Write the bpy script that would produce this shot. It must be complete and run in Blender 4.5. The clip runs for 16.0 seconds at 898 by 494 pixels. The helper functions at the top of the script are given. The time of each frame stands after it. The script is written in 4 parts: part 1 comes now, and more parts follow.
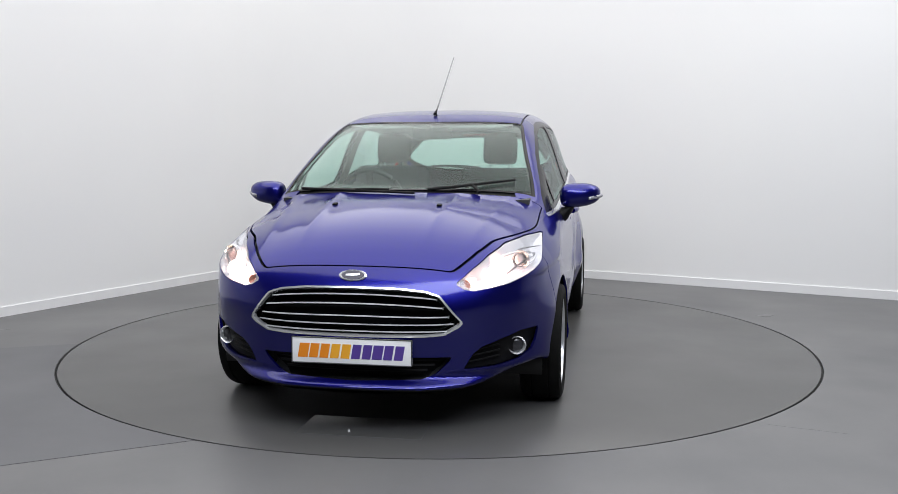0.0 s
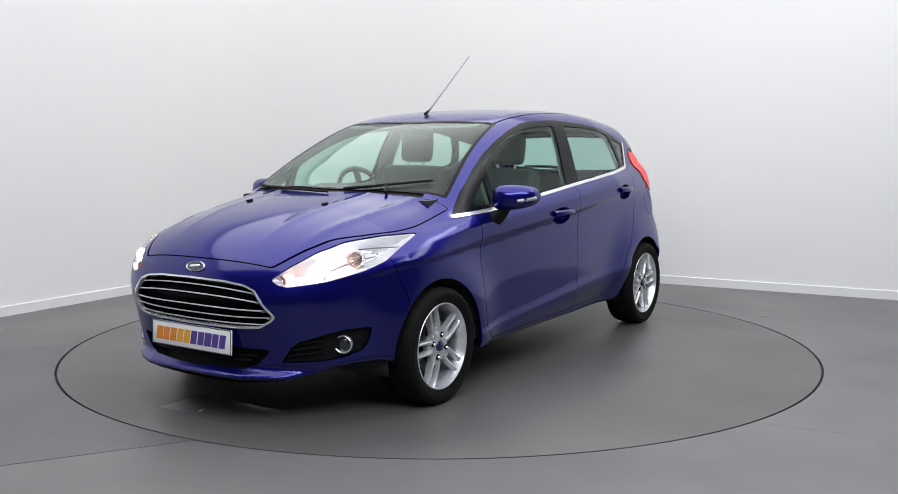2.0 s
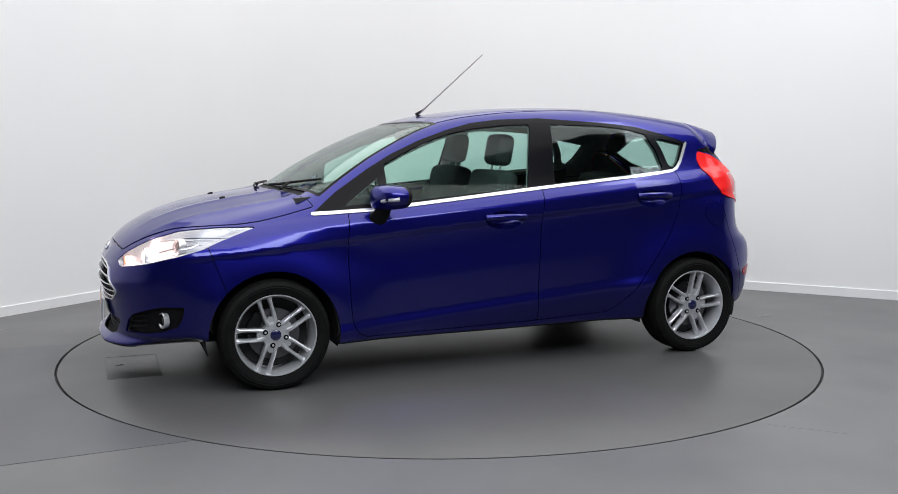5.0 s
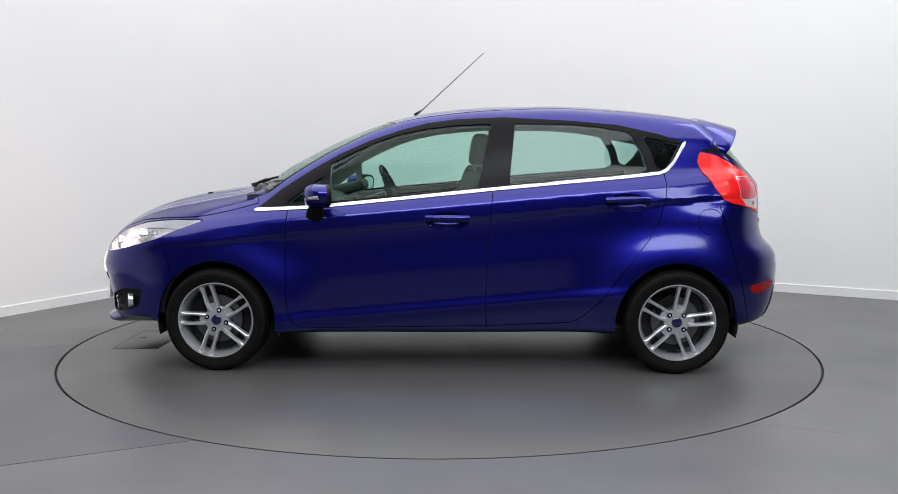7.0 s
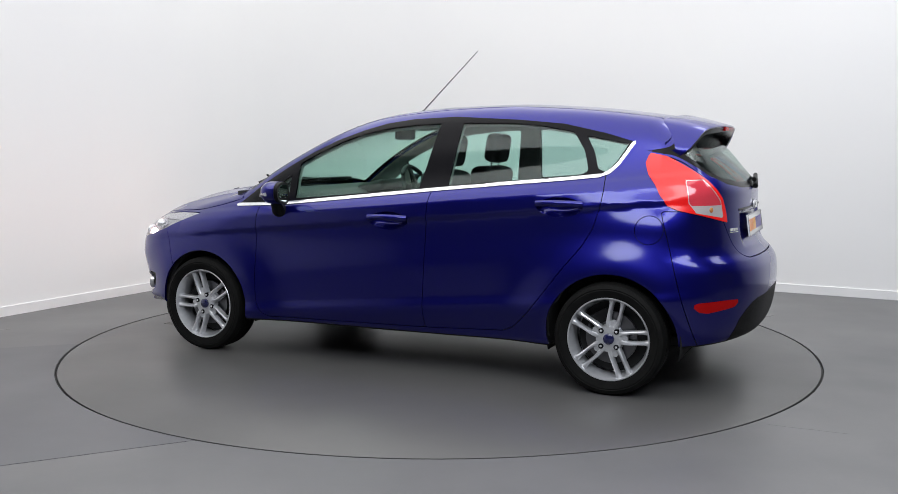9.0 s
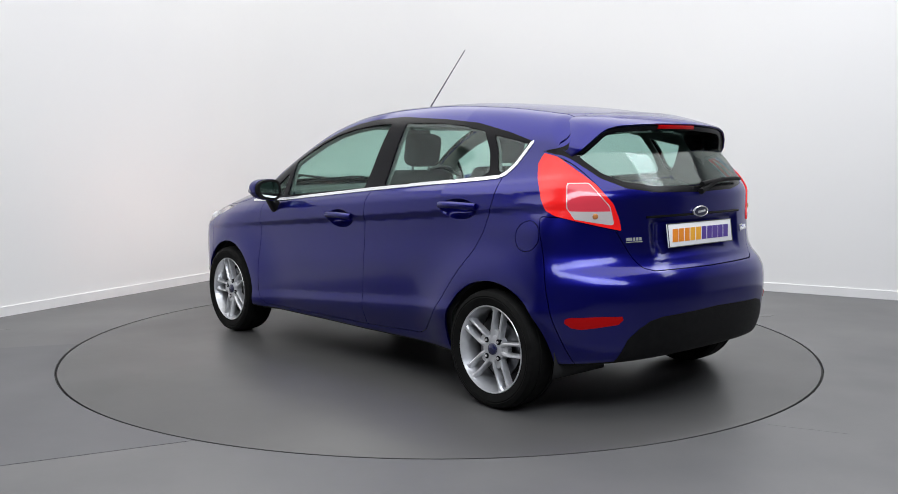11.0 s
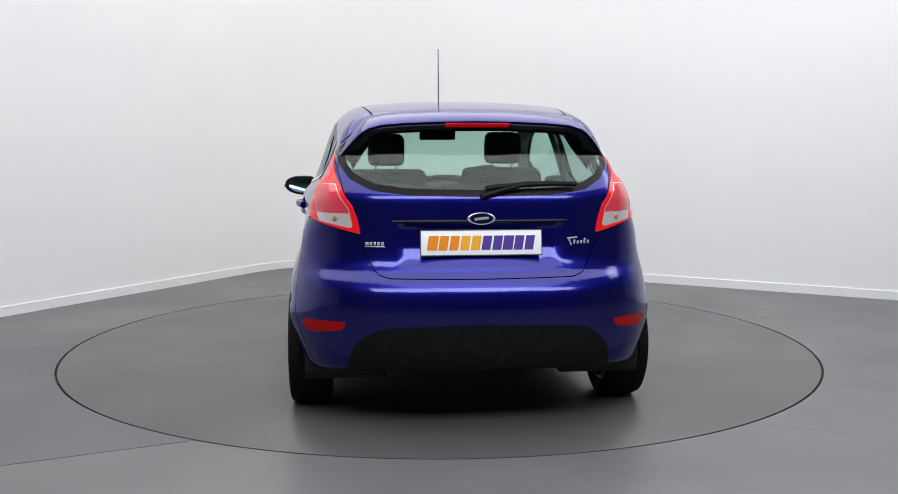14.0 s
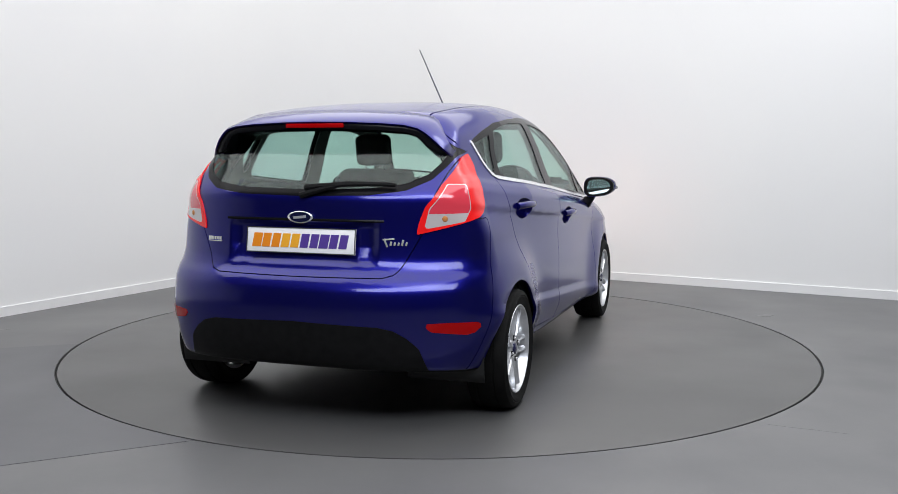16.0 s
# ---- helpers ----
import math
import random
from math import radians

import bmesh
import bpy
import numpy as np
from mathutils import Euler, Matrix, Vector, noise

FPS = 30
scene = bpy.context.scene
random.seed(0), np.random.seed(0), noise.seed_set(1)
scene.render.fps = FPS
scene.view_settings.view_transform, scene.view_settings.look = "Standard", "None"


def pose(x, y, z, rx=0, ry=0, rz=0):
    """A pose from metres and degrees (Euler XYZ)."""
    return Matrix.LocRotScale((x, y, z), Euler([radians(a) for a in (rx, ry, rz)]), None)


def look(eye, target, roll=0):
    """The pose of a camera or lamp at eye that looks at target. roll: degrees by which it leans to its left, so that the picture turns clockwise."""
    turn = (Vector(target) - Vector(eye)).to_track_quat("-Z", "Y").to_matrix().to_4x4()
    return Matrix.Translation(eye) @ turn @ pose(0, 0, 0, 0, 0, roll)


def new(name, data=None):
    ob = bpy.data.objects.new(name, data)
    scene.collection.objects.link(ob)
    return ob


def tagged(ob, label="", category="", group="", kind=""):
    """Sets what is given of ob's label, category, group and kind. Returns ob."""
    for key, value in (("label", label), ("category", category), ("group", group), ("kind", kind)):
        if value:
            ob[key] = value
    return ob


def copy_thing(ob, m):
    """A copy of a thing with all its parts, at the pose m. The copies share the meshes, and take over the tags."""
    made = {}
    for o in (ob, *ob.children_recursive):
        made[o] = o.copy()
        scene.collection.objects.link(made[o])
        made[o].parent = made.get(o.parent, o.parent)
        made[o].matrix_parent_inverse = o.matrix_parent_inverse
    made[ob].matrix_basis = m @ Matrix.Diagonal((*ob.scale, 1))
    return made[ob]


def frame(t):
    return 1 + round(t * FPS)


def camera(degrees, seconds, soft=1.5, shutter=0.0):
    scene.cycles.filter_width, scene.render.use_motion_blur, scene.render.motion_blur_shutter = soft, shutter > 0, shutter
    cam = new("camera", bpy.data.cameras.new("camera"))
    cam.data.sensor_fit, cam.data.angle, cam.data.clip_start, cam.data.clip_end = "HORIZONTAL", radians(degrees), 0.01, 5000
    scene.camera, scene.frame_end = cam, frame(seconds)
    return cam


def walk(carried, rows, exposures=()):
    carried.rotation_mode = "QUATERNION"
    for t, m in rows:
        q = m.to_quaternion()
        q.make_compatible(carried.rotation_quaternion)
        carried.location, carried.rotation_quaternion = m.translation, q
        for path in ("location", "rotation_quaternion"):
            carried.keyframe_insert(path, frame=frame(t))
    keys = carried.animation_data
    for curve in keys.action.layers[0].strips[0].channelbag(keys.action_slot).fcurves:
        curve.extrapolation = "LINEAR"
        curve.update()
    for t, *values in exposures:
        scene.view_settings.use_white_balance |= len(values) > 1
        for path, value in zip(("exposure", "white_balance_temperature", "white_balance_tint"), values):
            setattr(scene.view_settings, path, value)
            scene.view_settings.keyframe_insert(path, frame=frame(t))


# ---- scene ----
# ---- camera: fixed on a stand, looking slightly down at the turntable ----
EYE = (0.0, -5.7847, 1.2171)
cam = camera(51.36, 16.0, soft=0.8)
STILL = look(EYE, (EYE[0] + 0.00911, EYE[1] + 0.99421, EYE[2] - 0.10702))
walk(cam, [(0, STILL), (16, STILL)])

# ---- light: softboxes under the studio's ceiling, one of them an added fill ----
scene.view_settings.exposure = 0.0
world = bpy.data.worlds.new("studio_air")
scene.world = world
world.use_nodes = True
world.node_tree.nodes["Background"].inputs["Color"].default_value = (0.9, 0.95, 1.0, 1)
world.node_tree.nodes["Background"].inputs["Strength"].default_value = 0.02


def softbox(name, m, sx, sy, watts, colour):
    lamp = bpy.data.lights.new(name, "AREA")
    lamp.shape, lamp.size, lamp.size_y, lamp.energy, lamp.color = "RECTANGLE", sx, sy, watts, colour
    ob = new(name, lamp)
    ob.matrix_world = m
    return ob


CEILING = 3.6
softbox("softbox_ceiling", pose(0.083, -0.417, CEILING - 0.12, 0, 0, -29.5), 6.6, 6.6, 284, (0.985, 0.98, 0.985))
softbox("softbox_near_camera", pose(0.6, -4.5, CEILING - 0.3, 38, 0, 3), 5.6, 1.3, 172, (0.86, 0.91, 1.0))
# Unseen fill, added to brighten the right-hand wall and floor.
softbox("fill_beside_far_wall", pose(3.6, -0.6, CEILING - 0.14, 0, 0, -29), 3.0, 0.8, 34, (0.88, 0.92, 1.0))


# ---- materials ----
def node_material(name, colour=(0.5, 0.5, 0.5), rough=0.5, metal=0.0, **more):
    m = bpy.data.materials.new(name)
    m.use_nodes = True
    b = m.node_tree.nodes["Principled BSDF"]
    b.inputs["Base Color"].default_value = (*colour, 1)
    b.inputs["Roughness"].default_value = rough
    b.inputs["Metallic"].default_value = metal
    for key, value in more.items():
        b.inputs[key.replace("_", " ")].default_value = value
    return m


def vary(m, scale, low, high, colours=None, bump=0.0, bump_scale=None, rough=None, detail=4.0):
    """Mottles a material: its colour between two tones, its roughness, and a fine relief."""
    t = m.node_tree
    b = t.nodes["Principled BSDF"]
    co = t.nodes.new("ShaderNodeTexCoord")
    n = t.nodes.new("ShaderNodeTexNoise")
    n.inputs["Scale"].default_value, n.inputs["Detail"].default_value = scale, detail
    t.links.new(co.outputs["Object"], n.inputs["Vector"])
    ramp = t.nodes.new("ShaderNodeMapRange")
    ramp.inputs["From Min"].default_value, ramp.inputs["From Max"].default_value = 0.3, 0.7
    ramp.inputs["To Min"].default_value, ramp.inputs["To Max"].default_value = low, high
    t.links.new(n.outputs["Fac"], ramp.inputs["Value"])
    mix = t.nodes.new("ShaderNodeMix")
    mix.data_type = "RGBA"
    base = b.inputs["Base Color"].default_value[:]
    a, c = colours or (base[:3], tuple(v * 0.7 for v in base[:3]))
    mix.inputs[6].default_value, mix.inputs[7].default_value = (*a[:3], 1), (*c[:3], 1)
    t.links.new(ramp.outputs[0], mix.inputs[0])
    t.links.new(mix.outputs[2], b.inputs["Base Color"])
    if rough:
        r = t.nodes.new("ShaderNodeMapRange")
        r.inputs["To Min"].default_value, r.inputs["To Max"].default_value = rough
        t.links.new(n.outputs["Fac"], r.inputs["Value"])
        t.links.new(r.outputs[0], b.inputs["Roughness"])
    if bump:
        n2 = t.nodes.new("ShaderNodeTexNoise")
        n2.inputs["Scale"].default_value, n2.inputs["Detail"].default_value = bump_scale or scale * 8, 3
        t.links.new(co.outputs["Object"], n2.inputs["Vector"])
        bp = t.nodes.new("ShaderNodeBump")
        bp.inputs["Strength"].default_value, bp.inputs["Distance"].default_value = bump, 0.002
        t.links.new(n2.outputs["Fac"], bp.inputs["Height"])
        t.links.new(bp.outputs[0], b.inputs["Normal"])
    return m


WALL = vary(node_material("white_wall_paint", (0.82, 0.82, 0.81), 0.7), 0.6, 0, 1, ((0.82, 0.82, 0.81), (0.79, 0.79, 0.79)), 0.05, 120)
TRIM = node_material("white_gloss_trim", (0.8, 0.8, 0.8), 0.35)
FLOOR = vary(node_material("grey_floor_paint", (0.2, 0.2, 0.2), 0.4), 1.1, 0, 1, ((0.142, 0.14, 0.14), (0.107, 0.107, 0.11)), 0.06, 60, (0.34, 0.5), 6)
FLOOR_DARK = vary(node_material("dark_grey_floor", (0.15, 0.15, 0.155), 0.4), 1.1, 0, 1, ((0.104, 0.104, 0.111), (0.086, 0.086, 0.093)), 0.06, 60, (0.34, 0.5), 6)
DISC = vary(node_material("grey_turntable_paint", (0.2, 0.2, 0.195), 0.33), 1.4, 0, 1, ((0.084, 0.083, 0.081), (0.071, 0.07, 0.069)), 0.04, 60, (0.27, 0.42), 6)
BLACK_GAP = node_material("black_rubber_seal", (0.008, 0.008, 0.008), 0.6)
PAINT = node_material("deep_blue_metallic_paint", (0.0065, 0.0068, 0.165), 0.36, 0.85, Specular_IOR_Level=0.3, Specular_Tint=(0.16, 0.13, 0.6, 1),
                      Coat_IOR=1.5, Coat_Weight=1.0, Coat_Roughness=0.11)
PLASTIC = vary(node_material("black_grained_plastic", (0.006, 0.006, 0.0065), 0.5, Specular_IOR_Level=0.12), 30, 0, 1, ((0.005, 0.005, 0.0055), (0.009, 0.009, 0.0095)), 0.15, 700)
GLOSS_BLACK = node_material("satin_black_trim", (0.005, 0.005, 0.0065), 0.24, Specular_IOR_Level=0.12)
CHROME = node_material("chrome", (0.86, 0.87, 0.88), 0.2, 0.7)
ALLOY = vary(node_material("silver_alloy", (0.7, 0.71, 0.73), 0.3, 0.65, Coat_Weight=0.6), 40, 0, 1, ((0.7, 0.71, 0.73), (0.62, 0.63, 0.65)))
RUBBER = vary(node_material("tyre_rubber", (0.018, 0.018, 0.018), 0.7, Specular_IOR_Level=0.12), 25, 0, 1, ((0.004, 0.004, 0.004), (0.007, 0.007, 0.0065)), 0.1, 300)
FABRIC = vary(node_material("charcoal_seat_fabric", (0.035, 0.035, 0.037), 0.9), 60, 0, 1, ((0.035, 0.035, 0.037), (0.055, 0.055, 0.058)), 0.3, 500)
LINING = vary(node_material("grey_headlining", (0.3, 0.3, 0.29), 0.9), 20, 0, 1)
DASH = vary(node_material("dark_dashboard_plastic", (0.03, 0.03, 0.032), 0.6), 40, 0, 1, None, 0.2, 500)
STEEL = node_material("brake_steel", (0.2, 0.2, 0.21), 0.35, 1.0)
WHITE = node_material("white_plate_acrylic", (0.9, 0.9, 0.9), 0.25, Coat_Weight=0.5)
ORANGE = node_material("orange_print", (0.8, 0.25, 0.015), 0.3)
AMBER = node_material("amber_print", (0.85, 0.4, 0.03), 0.3)
PURPLE = node_material("purple_print", (0.09, 0.05, 0.28), 0.3)


def tinted(name, colour, gloss=0.5, least=0.018):
    """A thin pane: tinted see-through with a glossy face."""
    m = bpy.data.materials.new(name)
    m.use_nodes = True
    t = m.node_tree
    t.nodes.remove(t.nodes["Principled BSDF"])
    out = t.nodes["Material Output"]
    clear, shine, mix, fres = (t.nodes.new("ShaderNodeBsdfTransparent"), t.nodes.new("ShaderNodeBsdfGlossy"),
                               t.nodes.new("ShaderNodeMixShader"), t.nodes.new("ShaderNodeLayerWeight"))
    power, scale = t.nodes.new("ShaderNodeMath"), t.nodes.new("ShaderNodeMath")
    power.operation, scale.operation = "POWER", "MULTIPLY_ADD"
    power.inputs[1].default_value = 5.0
    scale.inputs[1].default_value, scale.inputs[2].default_value = gloss, least
    clear.inputs[0].default_value = (*colour, 1)
    shine.inputs["Roughness"].default_value = 0.02
    fres.inputs["Blend"].default_value = 0.5
    t.links.new(fres.outputs["Facing"], power.inputs[0])
    t.links.new(power.outputs[0], scale.inputs[0])
    t.links.new(scale.outputs[0], mix.inputs[0])
    t.links.new(clear.outputs[0], mix.inputs[1])
    t.links.new(shine.outputs[0], mix.inputs[2])
    t.links.new(mix.outputs[0], out.inputs[0])
    return m


PANE = tinted("green_tinted_glass", (0.81, 0.93, 0.89))
SCREEN_PANE = tinted("pale_green_screen_glass", (0.83, 0.94, 0.9), 0.75, 0.03)
PANE_REAR = tinted("dark_tinted_glass", (0.8, 0.91, 0.88), 0.6, 0.04)
LENS = tinted("clear_lens", (0.95, 0.95, 0.96))
RED_LENS = node_material("red_lamp_lens", (0.85, 0.012, 0.012), 0.25, Coat_Weight=0.2)
PINK_LENS = node_material("pale_red_lamp_lens", (0.66, 0.05, 0.075), 0.12, Coat_Weight=1.0)
CLEAR_LENS = node_material("clear_lamp_lens", (0.6, 0.56, 0.55), 0.15, 0.2, Coat_Weight=1.0)
DARK_RED = node_material("dark_red_reflector", (0.36, 0.0012, 0.002), 0.25, Specular_IOR_Level=0.2)
SILVER = node_material("lamp_reflector_silver", (0.72, 0.72, 0.74), 0.25, 0.25)


def glowing(name, colour, strength):
    m = node_material(name, colour, 0.3)
    b = m.node_tree.nodes["Principled BSDF"]
    b.inputs["Emission Color"].default_value, b.inputs["Emission Strength"].default_value = (*colour, 1), strength
    return m


SMOKED = node_material("smoky_projector_glass", (0.1, 0.085, 0.085), 0.12, Coat_Weight=1.0)
INDICATOR = node_material("grey_indicator_lens", (0.3, 0.3, 0.33), 0.15, Coat_Weight=1.0)
PEACH = node_material("peach_indicator_reflector", (0.62, 0.26, 0.17), 0.3, 0.2)
BEAM = glowing("dipped_beam_glow", (1.0, 0.6, 0.48), 700)
BULB = glowing("headlight_bulb_glow", (1.0, 0.74, 0.64), 11)
SIDE_BULB = glowing("side_light_glow", (1.0, 0.66, 0.55), 4)


# ---- mesh helpers ----
def part(name, bm, material, parent=None, label="", smooth=True):
    me = bpy.data.meshes.new(name)
    bm.to_mesh(me)
    bm.free()
    return mesh_part(name, me, material, parent, label, smooth)


def mesh_part(name, me, material, parent=None, label="", smooth=True):
    for m in material if isinstance(material, (list, tuple)) else (material,):
        me.materials.append(m)
    if smooth:
        me.polygons.foreach_set("use_smooth", [True] * len(me.polygons))
        me.set_sharp_from_angle(angle=radians(38))
    ob = new(name, me)
    if parent:
        ob.parent = parent
    if label:
        ob["label"] = label
    return ob


def add_box(bm, m, sx, sy, sz, bevel=0.0, seg=2):
    r = bmesh.ops.create_cube(bm, size=1, matrix=m @ Matrix.Diagonal((sx, sy, sz, 1)))
    if bevel:
        edges = list({e for v in r["verts"] for e in v.link_edges})
        bmesh.ops.bevel(bm, geom=edges, offset=bevel, segments=seg, affect="EDGES", profile=0.6)


def box(m, sx, sy, sz, bevel=0.0, seg=2):
    bm = bmesh.new()
    add_box(bm, m, sx, sy, sz, bevel, seg)
    return bm


def spun(profile, n=48, axis="Y"):
    """A turned shape: (radius, place along the axis) pairs spun about the axis; closed if the profile closes."""
    bm = bmesh.new()
    rings = []
    for r, h in profile:
        ring = []
        for i in range(n):
            a = 2 * math.pi * i / n
            c, s = r * math.cos(a), r * math.sin(a)
            ring.append(bm.verts.new({"Y": (c, h, s), "Z": (c, s, h), "X": (h, c, s)}[axis]))
        rings.append(ring)
    for a, b in zip(rings, rings[1:]):
        for i in range(n):
            bm.faces.new((a[i], a[(i + 1) % n], b[(i + 1) % n], b[i]))
    bmesh.ops.recalc_face_normals(bm, faces=bm.faces)
    return bm


def extruded(outline, depth, bevel=0.0, m=Matrix()):
    """A plate: a 2D outline in x and y, with thickness along z, set by m."""
    bm = bmesh.new()
    f = bm.faces.new([bm.verts.new((x, y, 0)) for x, y in outline])
    r = bmesh.ops.extrude_face_region(bm, geom=[f])
    bmesh.ops.translate(bm, verts=[v for v in r["geom"] if isinstance(v, bmesh.types.BMVert)], vec=(0, 0, depth))
    bmesh.ops.recalc_face_normals(bm, faces=bm.faces)
    if bevel:
        bmesh.ops.bevel(bm, geom=[e for e in bm.edges if abs(e.verts[0].co.z - depth) < 1e-6 and abs(e.verts[1].co.z - depth) < 1e-6],
                        offset=bevel, segments=2, affect="EDGES")
    bmesh.ops.transform(bm, matrix=m, verts=bm.verts)
    return bm


def tube(points, radius, n=8, end=None):
    """A round bar along a line of points, tapering to the radius end."""
    bm = bmesh.new()
    pts = [Vector(p) for p in points]
    rings = []
    for i, p in enumerate(pts):
        d = (pts[min(i + 1, len(pts) - 1)] - pts[max(i - 1, 0)]).normalized()
        u = d.orthogonal().normalized()
        w = d.cross(u)
        r = radius + ((end if end is not None else radius) - radius) * i / max(len(pts) - 1, 1)
        rings.append([bm.verts.new(p + (u * math.cos(2 * math.pi * k / n) + w * math.sin(2 * math.pi * k / n)) * r) for k in range(n)])
    for a, b in zip(rings, rings[1:]):
        for k in range(n):
            bm.faces.new((a[k], a[(k + 1) % n], b[(k + 1) % n], b[k]))
    bm.faces.new(rings[0][::-1]), bm.faces.new(rings[-1])
    bmesh.ops.recalc_face_normals(bm, faces=bm.faces)
    return bm


def joined(*meshes):
    bm = bmesh.new()
    for b in meshes:
        me = bpy.data.meshes.new("piece")
        b.to_mesh(me)
        b.free()
        bm.from_mesh(me)
        bpy.data.meshes.remove(me)
    return bm


# ---- the studio: two white walls that meet in a coved corner, grey floor ----
CORNER = Vector((-1.222, 4.284, 0))
ALONG_A = Vector((-0.4922, -0.8705, 0)).normalized()
ALONG_B = Vector((0.8705, -0.4922, 0)).normalized()
COVE = 1.2


def wall_line(offset):
    """The foot of both walls from end to end, offset towards the room, rounded in the corner."""
    inward = (ALONG_A + ALONG_B)
    centre = CORNER + inward * COVE
    r = COVE - offset
    line = [CORNER + ALONG_A * 11 + ALONG_B * offset]
    for i in range(17):
        a = math.pi / 2 * i / 16
        line.append(centre - ALONG_B * r * math.cos(a) - ALONG_A * r * math.sin(a))
    line.append(CORNER + ALONG_B * 11 + ALONG_A * offset)
    return line


def strip(name, inner, outer, z0, z1, material, label, bevel=0.0):
    a, b = wall_line(inner), wall_line(outer)
    bm = bmesh.new()
    rows = []
    for p, q in zip(a, b):
        rows.append([bm.verts.new((v.x, v.y, z)) for v, z in ((q, z0), (p, z0), (p, z1 - bevel), (p.lerp(q, min(bevel / 0.012, 0.6)), z1), (q, z1))])
    for r, s in zip(rows, rows[1:]):
        for i in range(5):
            bm.faces.new((r[i], s[i], s[(i + 1) % 5], r[(i + 1) % 5]))
    bm.faces.new(rows[0]), bm.faces.new(rows[-1][::-1])
    bmesh.ops.recalc_face_normals(bm, faces=bm.faces)
    return tagged(part(name, bm, material), label, "", "", "structure")


strip("wall_studio", 0.0, -0.12, -0.02, CEILING, WALL, "smooth white painted studio wall with a rounded corner")
strip("baseboard", 0.013, 0.0005, 0.0, 0.073, TRIM, "low white skirting board along the studio wall", 0.003)

# Unseen walls added to close the room, dark so the car's sides reflect less.
END_A, END_B = CORNER + ALONG_A * 11, CORNER + ALONG_B * 11
BACK = vary(node_material("grey_back_wall_paint", (0.1, 0.1, 0.105), 0.8), 0.7, 0, 1)
for nm, p, q in (("wall_behind_camera", END_A, END_A + ALONG_B * 11), ("wall_beside_camera", END_B, END_B + ALONG_A * 11)):
    mid, d = (p + q) / 2, (q - p)
    bm = box(pose(mid.x, mid.y, CEILING / 2, 0, 0, math.degrees(math.atan2(d.y, d.x))), d.length + 0.2, 0.12, CEILING)
    tagged(part(nm, bm, BACK, smooth=False), "unseen grey wall added behind the camera", "", "", "structure")
# Unseen ceiling, kept dark so the bonnet and roof reflect less.
mid = CORNER + (ALONG_A + ALONG_B) * 5.5
turn = math.degrees(math.atan2(ALONG_B.y, ALONG_B.x))
tagged(part("ceiling", box(pose(mid.x, mid.y, CEILING + 0.06, 0, 0, turn), 11.4, 11.4, 0.12), node_material("grey_ceiling_paint", (0.12, 0.12, 0.125), 0.8), smooth=False),
       "unseen dark grey studio ceiling", "", "", "structure")

# floor with a round pit for the turntable, a black seal round it and a darker band
RADIUS = 2.2352


def ring_plate(name, r0, r1, z0, z1, material, label, n=128):
    bm = spun([(r0, z0), (r1, z0), (r1, z1), (r0, z1), (r0, z0)], n, "Z")
    bmesh.ops.remove_doubles(bm, verts=bm.verts, dist=1e-5)
    return tagged(part(name, bm, material, smooth=False), label, "", "", "structure")


def floor_sheet():
    bm = bmesh.new()
    n = 128
    inner, outer = [], []
    for i in range(n):
        a = 2 * math.pi * i / n
        inner.append(bm.verts.new(((RADIUS + 0.008) * math.cos(a), (RADIUS + 0.008) * math.sin(a), 0)))
        k = 13 / max(abs(math.cos(a)), abs(math.sin(a)))
        outer.append(bm.verts.new((k * math.cos(a), k * math.sin(a), 0)))
    for i in range(n):
        j = (i + 1) % n
        bm.faces.new((inner[i], outer[i], outer[j], inner[j]))
        low = [bm.verts.new((v.co.x, v.co.y, -0.08)) for v in (inner[i], inner[j])]
        bm.faces.new((inner[i], inner[j], low[1], low[0]))
    return bm


tagged(part("floor", floor_sheet(), FLOOR, smooth=False), "mid-grey painted studio floor with faint scuffs", "", "", "structure")


def floor_band():
    """The darker band of floor that runs up to the seal."""
    da, db = Vector((-0.958, -0.286, 0)) * 4, Vector((-0.907, -0.421, 0)) * 4
    a, b = Vector((-2.243, -0.068, 0)), Vector((-1.025, -1.992, 0))
    a0, b0 = math.atan2(a.y, a.x), math.atan2(b.y, b.x)
    if a0 > 0:
        a0 -= 2 * math.pi
    arc = [((RADIUS + 0.009) * math.cos(b0 + (a0 - b0) * i / 30), (RADIUS + 0.009) * math.sin(b0 + (a0 - b0) * i / 30)) for i in range(31)]
    return extruded([((b + db).x, (b + db).y)] + arc + [((a + da).x, (a + da).y)], 0.0015)


